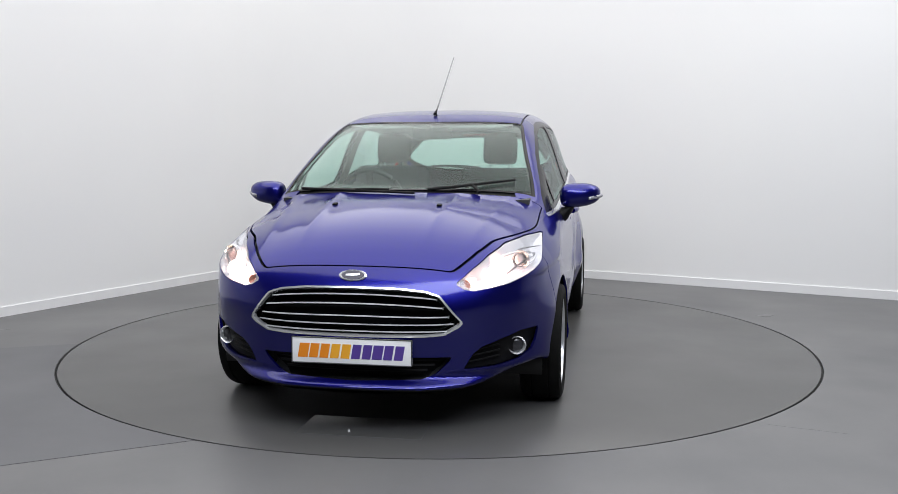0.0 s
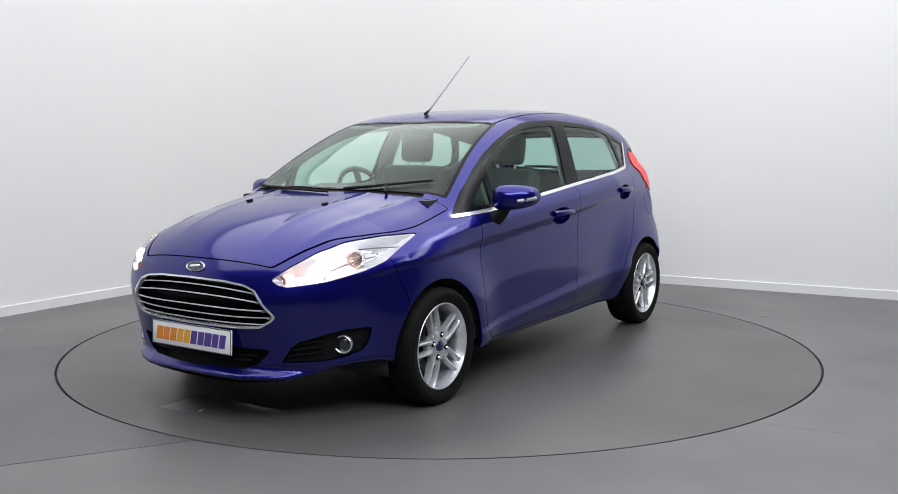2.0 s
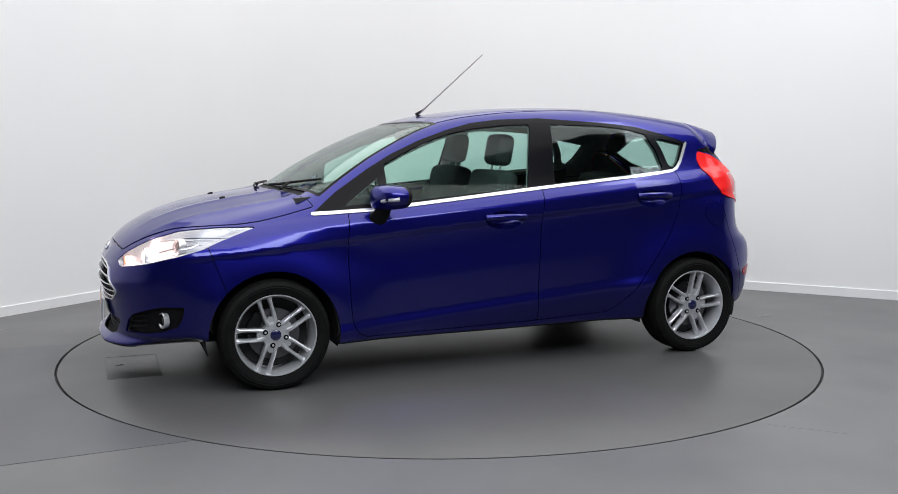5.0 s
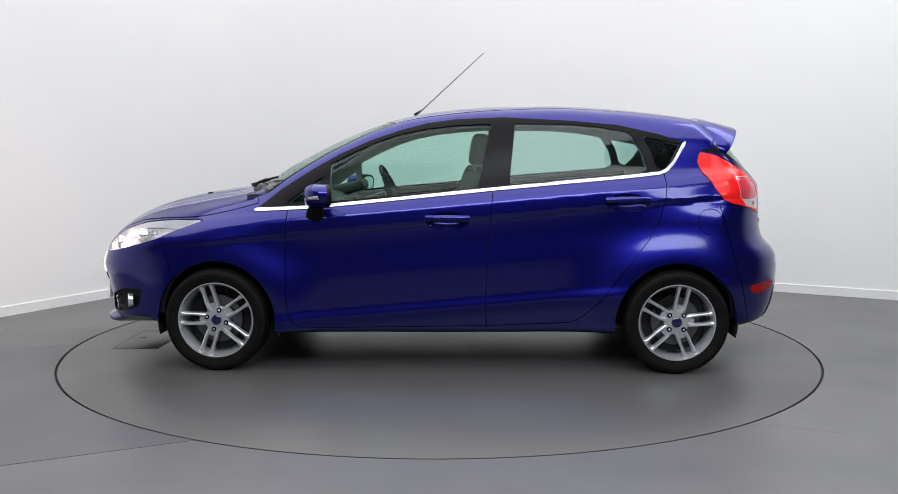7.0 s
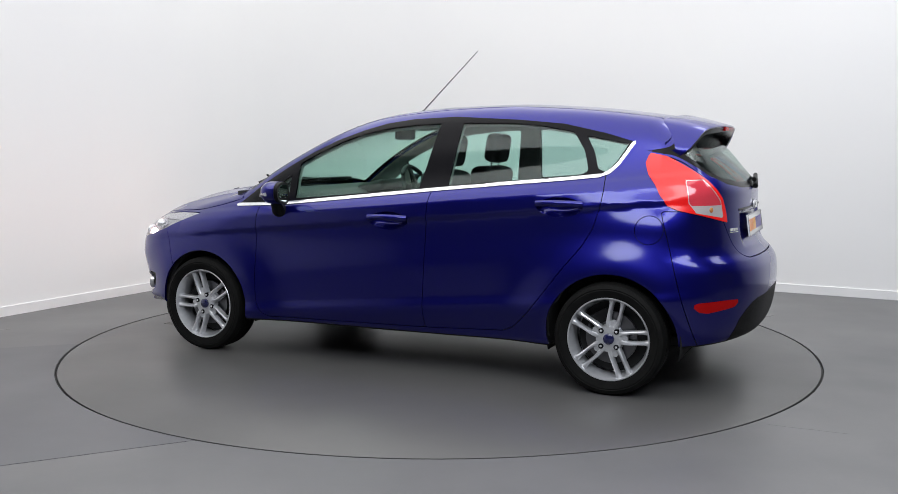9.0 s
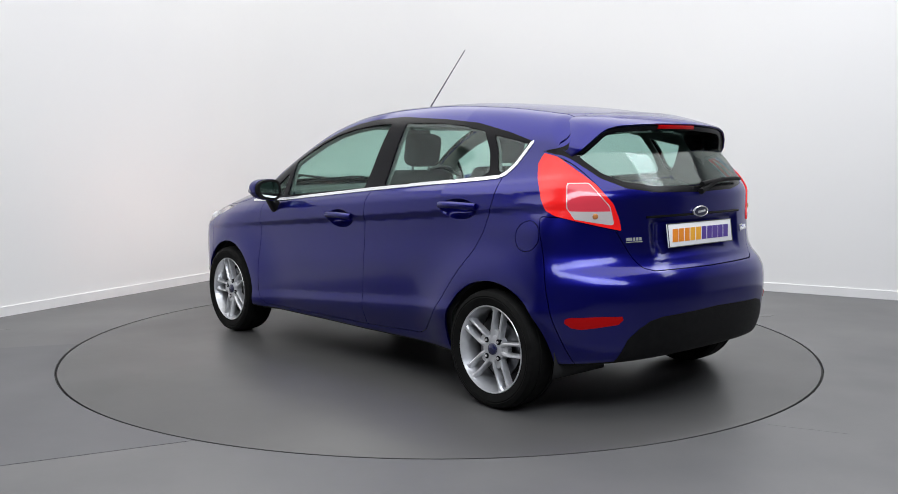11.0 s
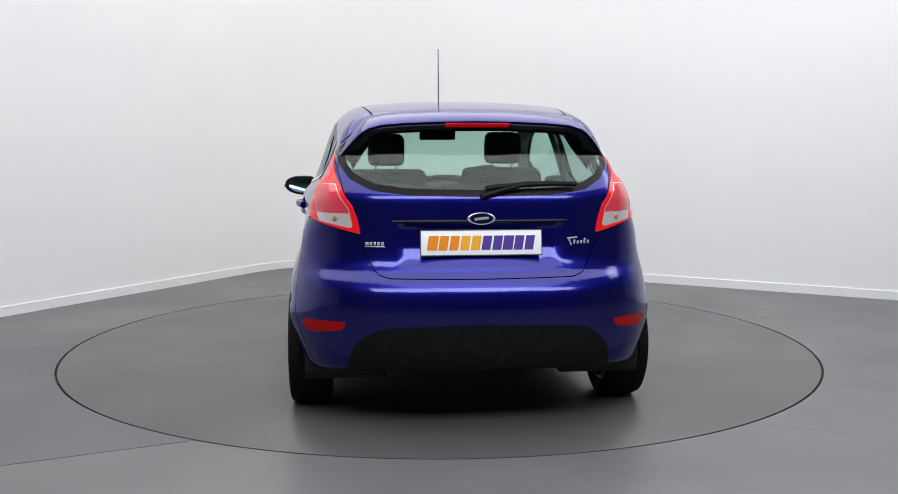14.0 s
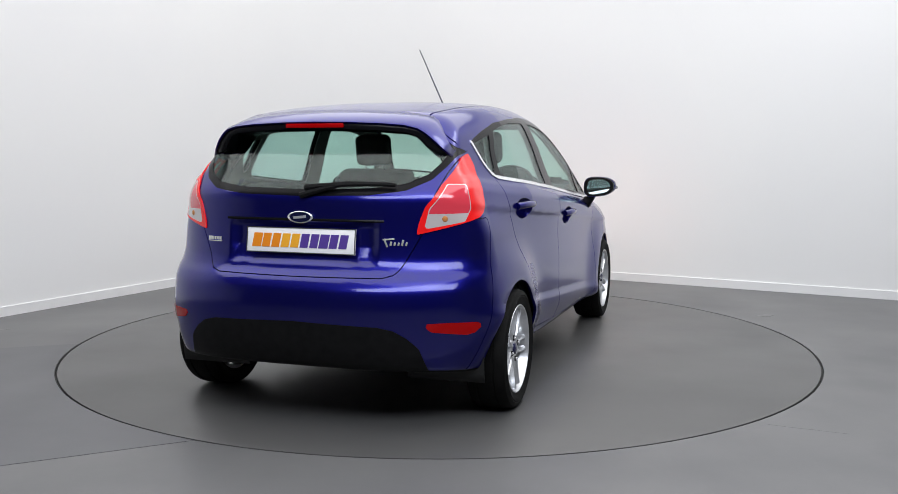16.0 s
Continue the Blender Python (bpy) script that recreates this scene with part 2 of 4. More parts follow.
tagged(part("floor_band", floor_band(), FLOOR_DARK, smooth=False), "darker grey band across the studio floor", "", "", "structure")
tagged(part("floor_crack", tube([(1.44, -1.79, 0.0), (1.52, -1.835, 0.0), (1.6, -1.868, 0.0), (1.74, -1.935, 0.0)], 0.001, 5), FLOOR_DARK), "fine dark crack in the studio floor", "", "", "structure")
MARK = vary(node_material("worn_floor_patch", (0.24, 0.24, 0.24), 0.5), 9, 0, 1, ((0.24, 0.24, 0.238), (0.17, 0.17, 0.168)))
for px, py, sx, sy, a in ((2.35, 0.86, 0.07, 0.035, 20), (-3.0, 0.35, 0.12, 0.03, 35), (2.95, -0.9, 0.1, 0.02, -30)):
    outline = [(sx * (1 + 0.25 * math.sin(3 * t + a)) * math.cos(t), sy * (1 + 0.2 * math.cos(5 * t + a)) * math.sin(t)) for t in [2 * math.pi * i / 24 for i in range(24)]]
    tagged(part("floor_scuff", extruded(outline, 0.0012, 0, pose(px, py, 0, 0, 0, a)), MARK, smooth=False), "small worn pale scuff on the studio floor", "", "", "structure")
ring_plate("floor_pit", 0.02, RADIUS + 0.02, -0.09, -0.05, BLACK_GAP, "dark pit below the turntable")
# ---- the turntable ----
turntable = new("turntable")
tagged(turntable, "large round flush turntable painted smooth mid-grey", "turntable")
DISC_TOP = spun([(0.001, -0.045), (RADIUS - 0.006, -0.045), (RADIUS - 0.006, -0.001), (RADIUS - 0.008, 0.0), (0.001, 0.0)], 128, "Z")
part("platform", DISC_TOP, DISC, turntable)
hatch = part("hatch", box(pose(1.84, 0.015, -0.004), 0.277, 0.547, 0.0086, 0.001), DISC, turntable, "flush rectangular hatch plate")
edges = bmesh.new()
for cx, cy, w, h in ((1.84, 0.29, 0.283, 0.003), (1.84, -0.26, 0.283, 0.003), (1.98, 0.015, 0.003, 0.547), (1.70, 0.015, 0.003, 0.547)):
    add_box(edges, pose(cx, cy, -0.003), w, h, 0.008)
part("hatch_joint", edges, FLOOR_DARK, hatch, "dark joint round the hatch", False)
part("hatch_pull", box(pose(1.91, -0.04, 0.001, 0, 0, 20), 0.04, 0.01, 0.005, 0.001), SILVER, hatch)
part("rim_seal", spun([(RADIUS - 0.007, -0.04), (RADIUS + 0.007, -0.04), (RADIUS + 0.007, -0.02), (RADIUS - 0.007, -0.02), (RADIUS - 0.007, -0.04)], 128, "Z"), BLACK_GAP, turntable, "black rubber edge seal")
# ---- the shape of the car body, as smooth functions (x forward, y to its left, z up) ----
def curve(points):
    """A smooth monotone curve through a few (place, value) pairs."""
    px, py = (np.array(v, float) for v in zip(*sorted(points)))
    h, d = np.diff(px), np.diff(py) / np.diff(px)
    m = np.concatenate([[d[0]], np.zeros(len(d) - 1), [d[-1]]])
    for i in range(1, len(d)):
        if d[i - 1] * d[i] > 0:
            a, b = 2 * h[i] + h[i - 1], h[i] + 2 * h[i - 1]
            m[i] = (a + b) / (a / d[i - 1] + b / d[i])

    def value(x):
        x = np.clip(np.asarray(x, float), px[0] - 0.6, px[-1] + 0.6)
        i = np.clip(np.searchsorted(px, x) - 1, 0, len(h) - 1)
        t = np.clip((x - px[i]) / h[i], 0, 1)
        y = (py[i] * (1 + 2 * t) * (1 - t) ** 2 + py[i + 1] * t * t * (3 - 2 * t)
             + h[i] * t * (1 - t) * (m[i] * (1 - t) - m[i + 1] * t))
        return y + np.minimum(x - px[0], 0) * m[0] + np.maximum(x - px[-1], 0) * m[-1]
    return value


TOP = curve([(2.02, 0.66), (1.95, 0.742), (1.88, 0.795), (1.74, 0.863), (1.58, 0.91), (1.4, 0.945), (1.2, 0.974), (1.12, 0.995),
             (0.9, 1.122), (0.6, 1.268), (0.34, 1.361), (0.1, 1.411), (-0.23, 1.441), (-0.58, 1.448), (-0.93, 1.431), (-1.28, 1.393), (-1.46, 1.365), (-1.7, 1.32)])
FRONT = curve([(0.15, 2.0), (0.185, 2.075), (0.21, 2.066), (0.255, 2.014), (0.3, 2.016), (0.42, 2.035), (0.55, 2.065), (0.65, 2.06), (0.7, 2.04), (0.76, 1.99), (0.9, 1.82)])
REAR = curve([(0.15, -1.80), (0.25, -1.86), (0.36, -1.90), (0.53, -1.918), (0.6, -1.91), (0.645, -1.886), (0.69, -1.843), (0.74, -1.819), (0.87, -1.805),
              (0.98, -1.80), (1.1, -1.715), (1.25, -1.585), (1.4, -1.45)])
PLAN = curve([(2.0, 0.70), (1.6, 0.775), (1.245, 0.806), (0.9, 0.812), (0.4, 0.818), (-0.2, 0.82), (-0.6, 0.812), (-0.9, 0.803), (-1.2, 0.795), (-1.46, 0.787), (-1.7, 0.757), (-1.95, 0.70)])
SECTION = curve([(-0.85, -0.085), (-0.74, -0.045), (-0.61, -0.008), (-0.56, -0.015), (-0.4, -0.014), (-0.24, -0.021), (-0.165, -0.019), (-0.128, -0.006), (-0.07, -0.009),
                 (-0.03, -0.028), (0.0, -0.055), (0.04, -0.075), (0.25, -0.152), (0.4, -0.222), (0.46, -0.262), (0.52, -0.31)])
BOTTOM = curve([(2.0, 0.195), (1.6, 0.195), (0.9, 0.2), (-0.9, 0.2), (-1.6, 0.24), (-1.9, 0.27)])
WHEEL_X, WHEEL_Z, ARCH = 1.2445, 0.268, 0.326


def belt(x):
    return 0.952 - 0.0895 * x


def side(x, z):
    d = z - belt(x)
    low = np.clip((0.98 - z) / 0.42, 0, 1)
    low = low * low * (3 - 2 * low)
    y = PLAN(x) + SECTION(d)
    for wx, swell in ((WHEEL_X, 0.042), (-WHEEL_X, 0.052)):
        r = np.hypot(x - wx, z - WHEEL_Z)
        y = y + low * swell * np.exp(-((np.maximum(r, ARCH) - ARCH) / 0.17) ** 2)
    return y - 0.08 * np.clip((-0.85 - x) / 0.6, 0, 1) * (lambda t: t * t * (3 - 2 * t))(np.clip((z - 0.8) / 0.25, 0, 1))


def smax(a, b, k):
    h = np.maximum(k - np.abs(a - b), 0)
    return np.maximum(a, b) + h * h / (4 * k)


def bow(y):
    return 0.3 * y * y


def field(p):
    """Negative inside the body."""
    x, y, z = p[..., 0], np.abs(p[..., 1]), p[..., 2]
    top = (z - TOP(x + 0.15 * y * y * np.clip((x - 0.1) / 0.5, 0, 1)) + (0.05 + 0.09 * np.clip((x - 1.05) / 0.4, 0, 1)) * y * y + 0.2 * y ** 4) * 0.92
    f = smax(top, y - side(x, z), 0.1)
    front = x - FRONT(z) + 0.2 * y * y + 0.72 * y ** 4 + 0.08 * np.clip((y - 0.3) / 0.35, 0, 1) * np.clip((0.27 - z) / 0.08, 0, 1)
    f = smax(f, front * 0.9, 0.09)
    rear = REAR(z) + 0.1 * y * y + 0.6 * y ** 4 - x
    f = smax(f, rear * 0.9, 0.07)
    corner = np.clip((y - 0.42) / 0.33, 0, 1) * np.clip((x - 1.4) / 0.25, 0, 1)
    return smax(f, BOTTOM(x) + 0.075 * corner * corner * (3 - 2 * corner) - z, 0.03)


def slope(p, e=1e-4):
    g = np.stack([field(p + np.array(d) * e) - field(p - np.array(d) * e) for d in ((1, 0, 0), (0, 1, 0), (0, 0, 1))], -1) / (2 * e)
    return g


def settle(p, steps=4):
    """Moves points onto the skin."""
    for _ in range(steps):
        g = slope(p)
        p = p - (field(p) / np.maximum((g * g).sum(-1), 0.05))[..., None] * g
    return p


def skin(lo, hi, h):
    """Vertices and quads of the body's skin on a grid of cells of size h."""
    n = [int(round((b - a) / h)) + 1 for a, b in zip(lo, hi)]
    axes = [lo[i] + h * np.arange(n[i]) for i in range(3)]
    g = np.stack(np.meshgrid(*axes, indexing="ij"), -1)
    v = field(g)
    s = v < 0
    total, count = np.zeros([m - 1 for m in n] + [3]), np.zeros([m - 1 for m in n])
    for ax in range(3):
        o = [a for a in range(3) if a != ax]
        for i in (0, 1):
            for j in (0, 1):
                a = [None] * 3
                a[ax], a[o[0]], a[o[1]] = slice(0, -1), slice(i, n[o[0]] - 1 + i), slice(j, n[o[1]] - 1 + j)
                b = list(a)
                b[ax] = slice(1, None)
                a, b = tuple(a), tuple(b)
                cross = s[a] != s[b]
                t = np.where(cross, v[a] / np.where(cross, v[a] - v[b], 1), 0)
                total += np.where(cross[..., None], g[a] + t[..., None] * (g[b] - g[a]), 0)
                count += cross
    index = np.full(count.shape, -1)
    used = count > 0
    index[used] = np.arange(used.sum())
    verts = total[used] / count[used][:, None]
    quads = []
    for ax in range(3):
        o = [(ax + 1) % 3, (ax + 2) % 3]
        a, b = [slice(1, -1)] * 3, [slice(1, -1)] * 3
        a[ax], b[ax] = slice(0, -1), slice(1, None)
        sa, sb = s[tuple(a)], s[tuple(b)]
        at = np.argwhere(sa != sb)
        flip = sa[tuple(at.T)]
        cell = at.copy()
        for k in o:
            cell[:, k] += 1
        corner = []
        for du, dv in ((1, 1), (0, 1), (0, 0), (1, 0)):
            c = cell.copy()
            c[:, o[0]] -= du
            c[:, o[1]] -= dv
            corner.append(index[tuple(c.T)])
        q = np.stack(corner, 1)
        q[~flip] = q[~flip][:, ::-1]
        quads.append(q)
    return settle(verts, 5), np.concatenate(quads)


# ---- cutting the skin into panels ----
def line_distance(a, b, pts, closed):
    best = np.full(np.shape(a), 9.0)
    n = len(pts)
    for i in range(n if closed else n - 1):
        (ax, ay), (bx, by) = pts[i], pts[(i + 1) % n]
        dx, dy = bx - ax, by - ay
        t = np.clip(((a - ax) * dx + (b - ay) * dy) / (dx * dx + dy * dy + 1e-12), 0, 1)
        best = np.minimum(best, np.hypot(a - ax - t * dx, b - ay - t * dy))
    return best


def inside_of(a, b, pts, rounding=0.0):
    """Signed distance to a closed outline, negative inside."""
    d = line_distance(a, b, pts, True)
    odd = np.zeros(np.shape(a), bool)
    for (ax, ay), (bx, by) in zip(pts, pts[1:] + pts[:1]):
        cross = (ay > b) != (by > b)
        odd ^= cross & (a < ax + (b - ay) * (bx - ax) / (by - ay + 1e-12))
    return np.where(odd, -d, d) + rounding


POOL, QUADS = skin((-2.1, -0.024, 0.1), (2.2, 1.003, 1.6), 0.016)
POOL = [tuple(p) for p in POOL]
PIECES = [list(map(int, q)) for q in QUADS]


def cut(polys, fn):
    """Splits polygons where fn changes its sign: those with fn < 0, and the rest."""
    p = np.array(POOL)
    v = fn(p[:, 0], p[:, 1], p[:, 2])
    v = np.where(np.abs(v) < 2e-5, 2e-5, v)
    neg, pos, made = [], [], {}
    for poly in polys:
        s = [v[i] < 0 for i in poly]
        if all(s):
            neg.append(poly)
        elif not any(s):
            pos.append(poly)
        else:
            a, b = [], []
            for k, i in enumerate(poly):
                j = poly[(k + 1) % len(poly)]
                (a if s[k] else b).append(i)
                if s[k] != s[(k + 1) % len(poly)]:
                    key = (min(i, j), max(i, j))
                    if key not in made:
                        t = v[key[0]] / (v[key[0]] - v[key[1]])
                        made[key] = len(POOL)
                        POOL.append(tuple(p[key[0]] + t * (p[key[1]] - p[key[0]])))
                    a.append(made[key])
                    b.append(made[key])
            if len(a) > 2:
                neg.append(a)
            if len(b) > 2:
                pos.append(b)
    return neg, pos


def panel_mesh(polys, thick, lift=0.0, double=False, flip=False, depth=None):
    """A sheet with thickness and rounded-off normals from the skin; double: both halves of the car in one mesh."""
    ids = sorted({i for p in polys for i in p})
    at = {i: k for k, i in enumerate(ids)}
    p = np.array([POOL[i] for i in ids])
    seam = np.abs(p[:, 1]) < 1e-4
    p[seam, 1] = 0
    p = settle(p, 2)
    nrm = slope(p)
    nrm /= np.linalg.norm(nrm, axis=1)[:, None]
    nrm[seam, 1] = 0
    if depth is not None:
        e = 2e-3
        g = np.stack([(depth(p + np.array(d) * e) - depth(p - np.array(d) * e)) / (2 * e) for d in ((1, 0, 0), (0, 1, 0), (0, 0, 1))], 1)
        shaped = nrm + g - (g * nrm).sum(1)[:, None] * nrm
        p = p - nrm * depth(p)[:, None]
        nrm = shaped / np.linalg.norm(shaped, axis=1)[:, None]
        nrm[seam, 1] = 0
    p = p + nrm * lift
    faces = [[at[i] for i in q] for q in polys]
    if double:
        n = len(p)
        other = np.where(seam, np.arange(n), np.arange(n) + n)
        p = np.concatenate([p, p * [1, -1, 1]])
        nrm = np.concatenate([nrm, nrm * [1, -1, 1]])
        faces = faces + [[int(other[i]) for i in q][::-1] for q in faces]
    elif flip:
        p, nrm = p * [1, -1, 1], nrm * [1, -1, 1]
        faces = [q[::-1] for q in faces]
    n = len(p)
    edges = {}
    for q in faces:
        for i, j in zip(q, q[1:] + q[:1]):
            if (j, i) in edges:
                del edges[(j, i)]
            else:
                edges[(i, j)] = 1
    allp = np.concatenate([p, p - nrm * thick])
    back = [[i + n for i in q][::-1] for q in faces]
    rim = [[j, i, i + n, j + n] for i, j in edges]
    me = bpy.data.meshes.new("panel")
    me.from_pydata(allp.tolist(), [], faces + back + rim)
    me.polygons.foreach_set("use_smooth", [True] * len(me.polygons))
    loops = [nrm[i] for q in faces for i in q] + [-nrm[i - n] for q in back for i in q]
    for i, j in edges:
        o = np.cross(allp[j] - allp[i], nrm[i])
        loops += [o / (np.linalg.norm(o) + 1e-9)] * 4
    me.normals_split_custom_set([tuple(v) for v in loops])
    return me


def panel(name, polys, material, parent, thick=0.012, label="", lift=0.0, pair=False, depth=None):
    """One part for both halves together, or a left and a right one."""
    made = []
    for flip in ((False, True) if pair else (False,)):
        me = panel_mesh(polys, thick, lift, not pair, flip, depth)
        holder = parent[int(flip)] if isinstance(parent, (list, tuple)) else parent
        me.materials.append(material)
        ob = new(name, me)
        ob.parent = holder
        if label:
            ob["label"] = label
        made.append(ob)
    return made if pair else made[0]


def on_skin(x, y, z, lift=0.0):
    p = settle(np.array([[x, abs(y), z]], float), 8)
    g = slope(p)[0]
    g = g / np.linalg.norm(g)
    q = p[0] + g * lift
    s = -1 if y < 0 else 1
    return Vector((q[0], q[1] * s, q[2])), Vector((g[0], g[1] * s, g[2]))


def facing(at, out, up=Vector((0, 0, 1))):
    """A pose at a point whose z axis looks out of the surface and whose y axis points up."""
    z = out.normalized()
    x = up.cross(z).normalized()
    m = Matrix((x, z.cross(x), z)).transposed().to_4x4()
    m.translation = at
    return m


car = new("car")
tagged(car, "dark blue metallic five-door hatchback with lit headlights and silver alloy wheels", "car")
GAP = 0.002
rest, _ = cut(PIECES, lambda x, y, z: -y)
_, rest = cut(rest, lambda x, y, z: np.maximum(np.hypot(x - WHEEL_X, z - WHEEL_Z) - ARCH, 0.42 - y))
_, rest = cut(rest, lambda x, y, z: np.maximum(np.hypot(x + WHEEL_X, z - WHEEL_Z) - ARCH, 0.42 - y))
under, rest = cut(rest, lambda x, y, z: z - BOTTOM(x) - 0.012)

# windscreen with its black edge, and the cowl
SCREEN_EDGE = curve([(0.37, 0.535), (0.757, 0.597), (1.0, 0.65), (1.2, 0.685)])


def screen(x, y, z):
    xs = x + bow(y)
    return np.maximum(np.maximum(y - SCREEN_EDGE(xs), xs - 1.125), 0.365 - xs)


piece, rest = cut(rest, screen)
pane, edge = cut(piece, lambda x, y, z: screen(x, y, z) + 0.016)
windscreen = panel("windscreen", pane, SCREEN_PANE, car, 0.005, "pale green tinted windscreen", -0.003)
panel("windscreen_seal", edge, GLOSS_BLACK, windscreen, 0.008, "black windscreen surround", -0.001)
cowl, rest = cut(rest, lambda x, y, z: np.maximum(np.maximum(y - SCREEN_EDGE(x + bow(y)) + 0.1, x + bow(y) - 1.165), 1.12 - x - bow(y)))
panel("cowl", cowl, PLASTIC, car, 0.01, "black plastic cowl below the windscreen", -0.008)

# side windows and the bright strip under them
SILL_LINE = [(1.035, 0.868), (0.715, 0.884), (0.55, 0.9), (0.241, 0.931), (-0.258, 0.982), (-0.682, 1.022), (-0.991, 1.049), (-1.15, 1.066), (-1.195, 1.082), (-1.238, 1.125), (-1.305, 1.235)]
TOP_LINE = [(-1.16, 1.278), (-0.941, 1.327), (-0.691, 1.35), (-0.316, 1.371), (-0.063, 1.361), (0.1, 1.34), (0.253, 1.3), (0.413, 1.245), (0.578, 1.172), (0.72, 1.093), (0.9, 0.977)]


def on_side(x, y, z):
    return side(x, z) - 0.06 - y


strip_piece, rest = cut(rest, lambda x, y, z: np.maximum(line_distance(x, z, SILL_LINE, False) - 0.0085, on_side(x, y, z)))
dlo, rest = cut(rest, lambda x, y, z: np.maximum(inside_of(x, z, SILL_LINE + TOP_LINE), on_side(x, y, z)))
panes = {}
for key, outline in (("front", [(0.625, 0.915), (0.632, 1.118), (0.502, 1.183), (0.38, 1.236), (0.252, 1.28), (0.1, 1.31), (-0.064, 1.328), (-0.25, 1.337), (-0.178, 0.985)]),
                     ("rear", [(-0.378, 1.337), (-0.344, 1.005), (-1.045, 1.063), (-1.095, 1.09), (-1.065, 1.19), (-1.0, 1.287), (-0.85, 1.316), (-0.69, 1.331)]),
                     ("quarter", [(-1.065, 1.268), (-1.28, 1.226), (-1.225, 1.13), (-1.18, 1.084), (-1.138, 1.1), (-1.11, 1.19)]),
                     ("triangle", [(0.87, 0.905), (0.672, 0.915), (0.672, 1.05)])):
    panes[key], dlo = cut(dlo, lambda x, y, z: inside_of(x, z, outline, 0.001))

# headlights, grilles, fog lamps
LAMP = [(-1.535, 0.643), (-1.5, 0.623), (-1.445, 0.615), (-1.2, 0.638), (-0.97, 0.677), (-0.83, 0.71), (-0.74, 0.752), (-0.59, 0.811), (-0.83, 0.808), (-0.96, 0.8), (-1.08, 0.79), (-1.26, 0.75), (-1.42, 0.695)]


def lamp(x, y, z):
    return np.maximum(inside_of((y - x) * 0.7071, z, [(u * 0.7071, v) for u, v in LAMP]), 0.9 - x)


head, rest = cut(rest, lambda x, y, z: lamp(x, y, z) + 0.001)
_, rest = cut(rest, lambda x, y, z: lamp(x, y, z) - 0.003)


def mirrored(pts):
    return pts + [(-y, z) for y, z in reversed(pts) if abs(y) > 1e-6]


GRILLE = mirrored([(0, 0.632), (0.2, 0.628), (0.31, 0.617), (0.37, 0.598), (0.455, 0.497), (0.46, 0.482), (0.445, 0.466), (0.385, 0.432), (0.3, 0.425), (0, 0.423)])
LOWER = mirrored([(0, 0.335), (0.412, 0.335), (0.40, 0.312), (0.345, 0.26), (0.29, 0.243), (0, 0.234)])
FOG = [(-1.485, 0.278), (-1.43, 0.345), (-1.38, 0.373), (-1.24, 0.402), (-1.1, 0.425), (-0.925, 0.428), (-0.945, 0.37), (-0.985, 0.328), (-1.1, 0.3), (-1.25, 0.283)]


def ahead(x):
    return 1.6 - x


mouth, rest = cut(rest, lambda x, y, z: np.maximum(inside_of(y, z, GRILLE), ahead(x)))
frame_band, mouth = cut(mouth, lambda x, y, z: -inside_of(y, z, GRILLE) - 0.0075)
low_mouth, rest = cut(rest, lambda x, y, z: np.maximum(inside_of(y, z, LOWER), ahead(x)))
fog, rest = cut(rest, lambda x, y, z: np.maximum(inside_of((y - x) * 0.7071, z, [(u * 0.7071, v) for u, v in FOG]), 1.2 - x))

# bonnet
HOOD_EDGE = curve([(0.8, 0.975), (0.9, 0.945), (0.99, 0.914), (1.1, 0.882), (1.21, 0.855), (1.33, 0.832), (1.42, 0.822), (1.53, 0.816), (1.68, 0.803), (1.8, 0.768), (1.88, 0.73), (1.935, 0.694), (2.05, 0.6)])


def hood(x, y, z):
    return np.maximum(np.maximum((HOOD_EDGE(x) - z) * 0.9, 1.17 - x - bow(y)), x + 0.2 * y * y - 1.974)


bonnet, rest = cut(rest, lambda x, y, z: hood(x, y, z) + GAP)
_, rest = cut(rest, lambda x, y, z: hood(x, y, z) - GAP)

# rear: lamps, window, tailgate, bumper
TAIL = [(-0.765, 1.18), (-0.728, 1.13), (-0.722, 1.06), (-0.742, 0.97), (-0.77, 0.925), (-0.82, 0.905), (-1.235, 0.84), (-1.215, 0.90), (-1.18, 0.96), (-1.07, 1.043), (-0.937, 1.115), (-0.85, 1.163)]
TAIL_IN = [(-0.895, 1.048), (-1.03, 1.05), (-1.16, 0.95), (-1.19, 0.863), (-0.94, 0.892), (-0.89, 0.943)]
BACKLIGHT = mirrored([(0, 1.345), (0.45, 1.325), (0.618, 1.19), (0.592, 1.125), (0.55, 1.07), (0.46, 1.025), (0.3, 1.004), (0, 0.998)])
GATE = mirrored([(0, 1.36), (0.46, 1.335), (0.622, 1.2), (0.616, 1.15), (0.572, 1.0), (0.54, 0.86), (0.456, 0.70), (0.435, 0.675), (0.39, 0.662), (0, 0.659)])
DIFFUSER = mirrored([(0, 0.474), (0.385, 0.462), (0.45, 0.447), (0.5, 0.415), (0.545, 0.37), (0.59, 0.2), (0, 0.2)])
RED_BAR = [(-0.865, 0.452), (-0.9, 0.468), (-1.1, 0.476), (-1.265, 0.475), (-1.21, 0.44), (-0.98, 0.418), (-0.92, 0.424)]


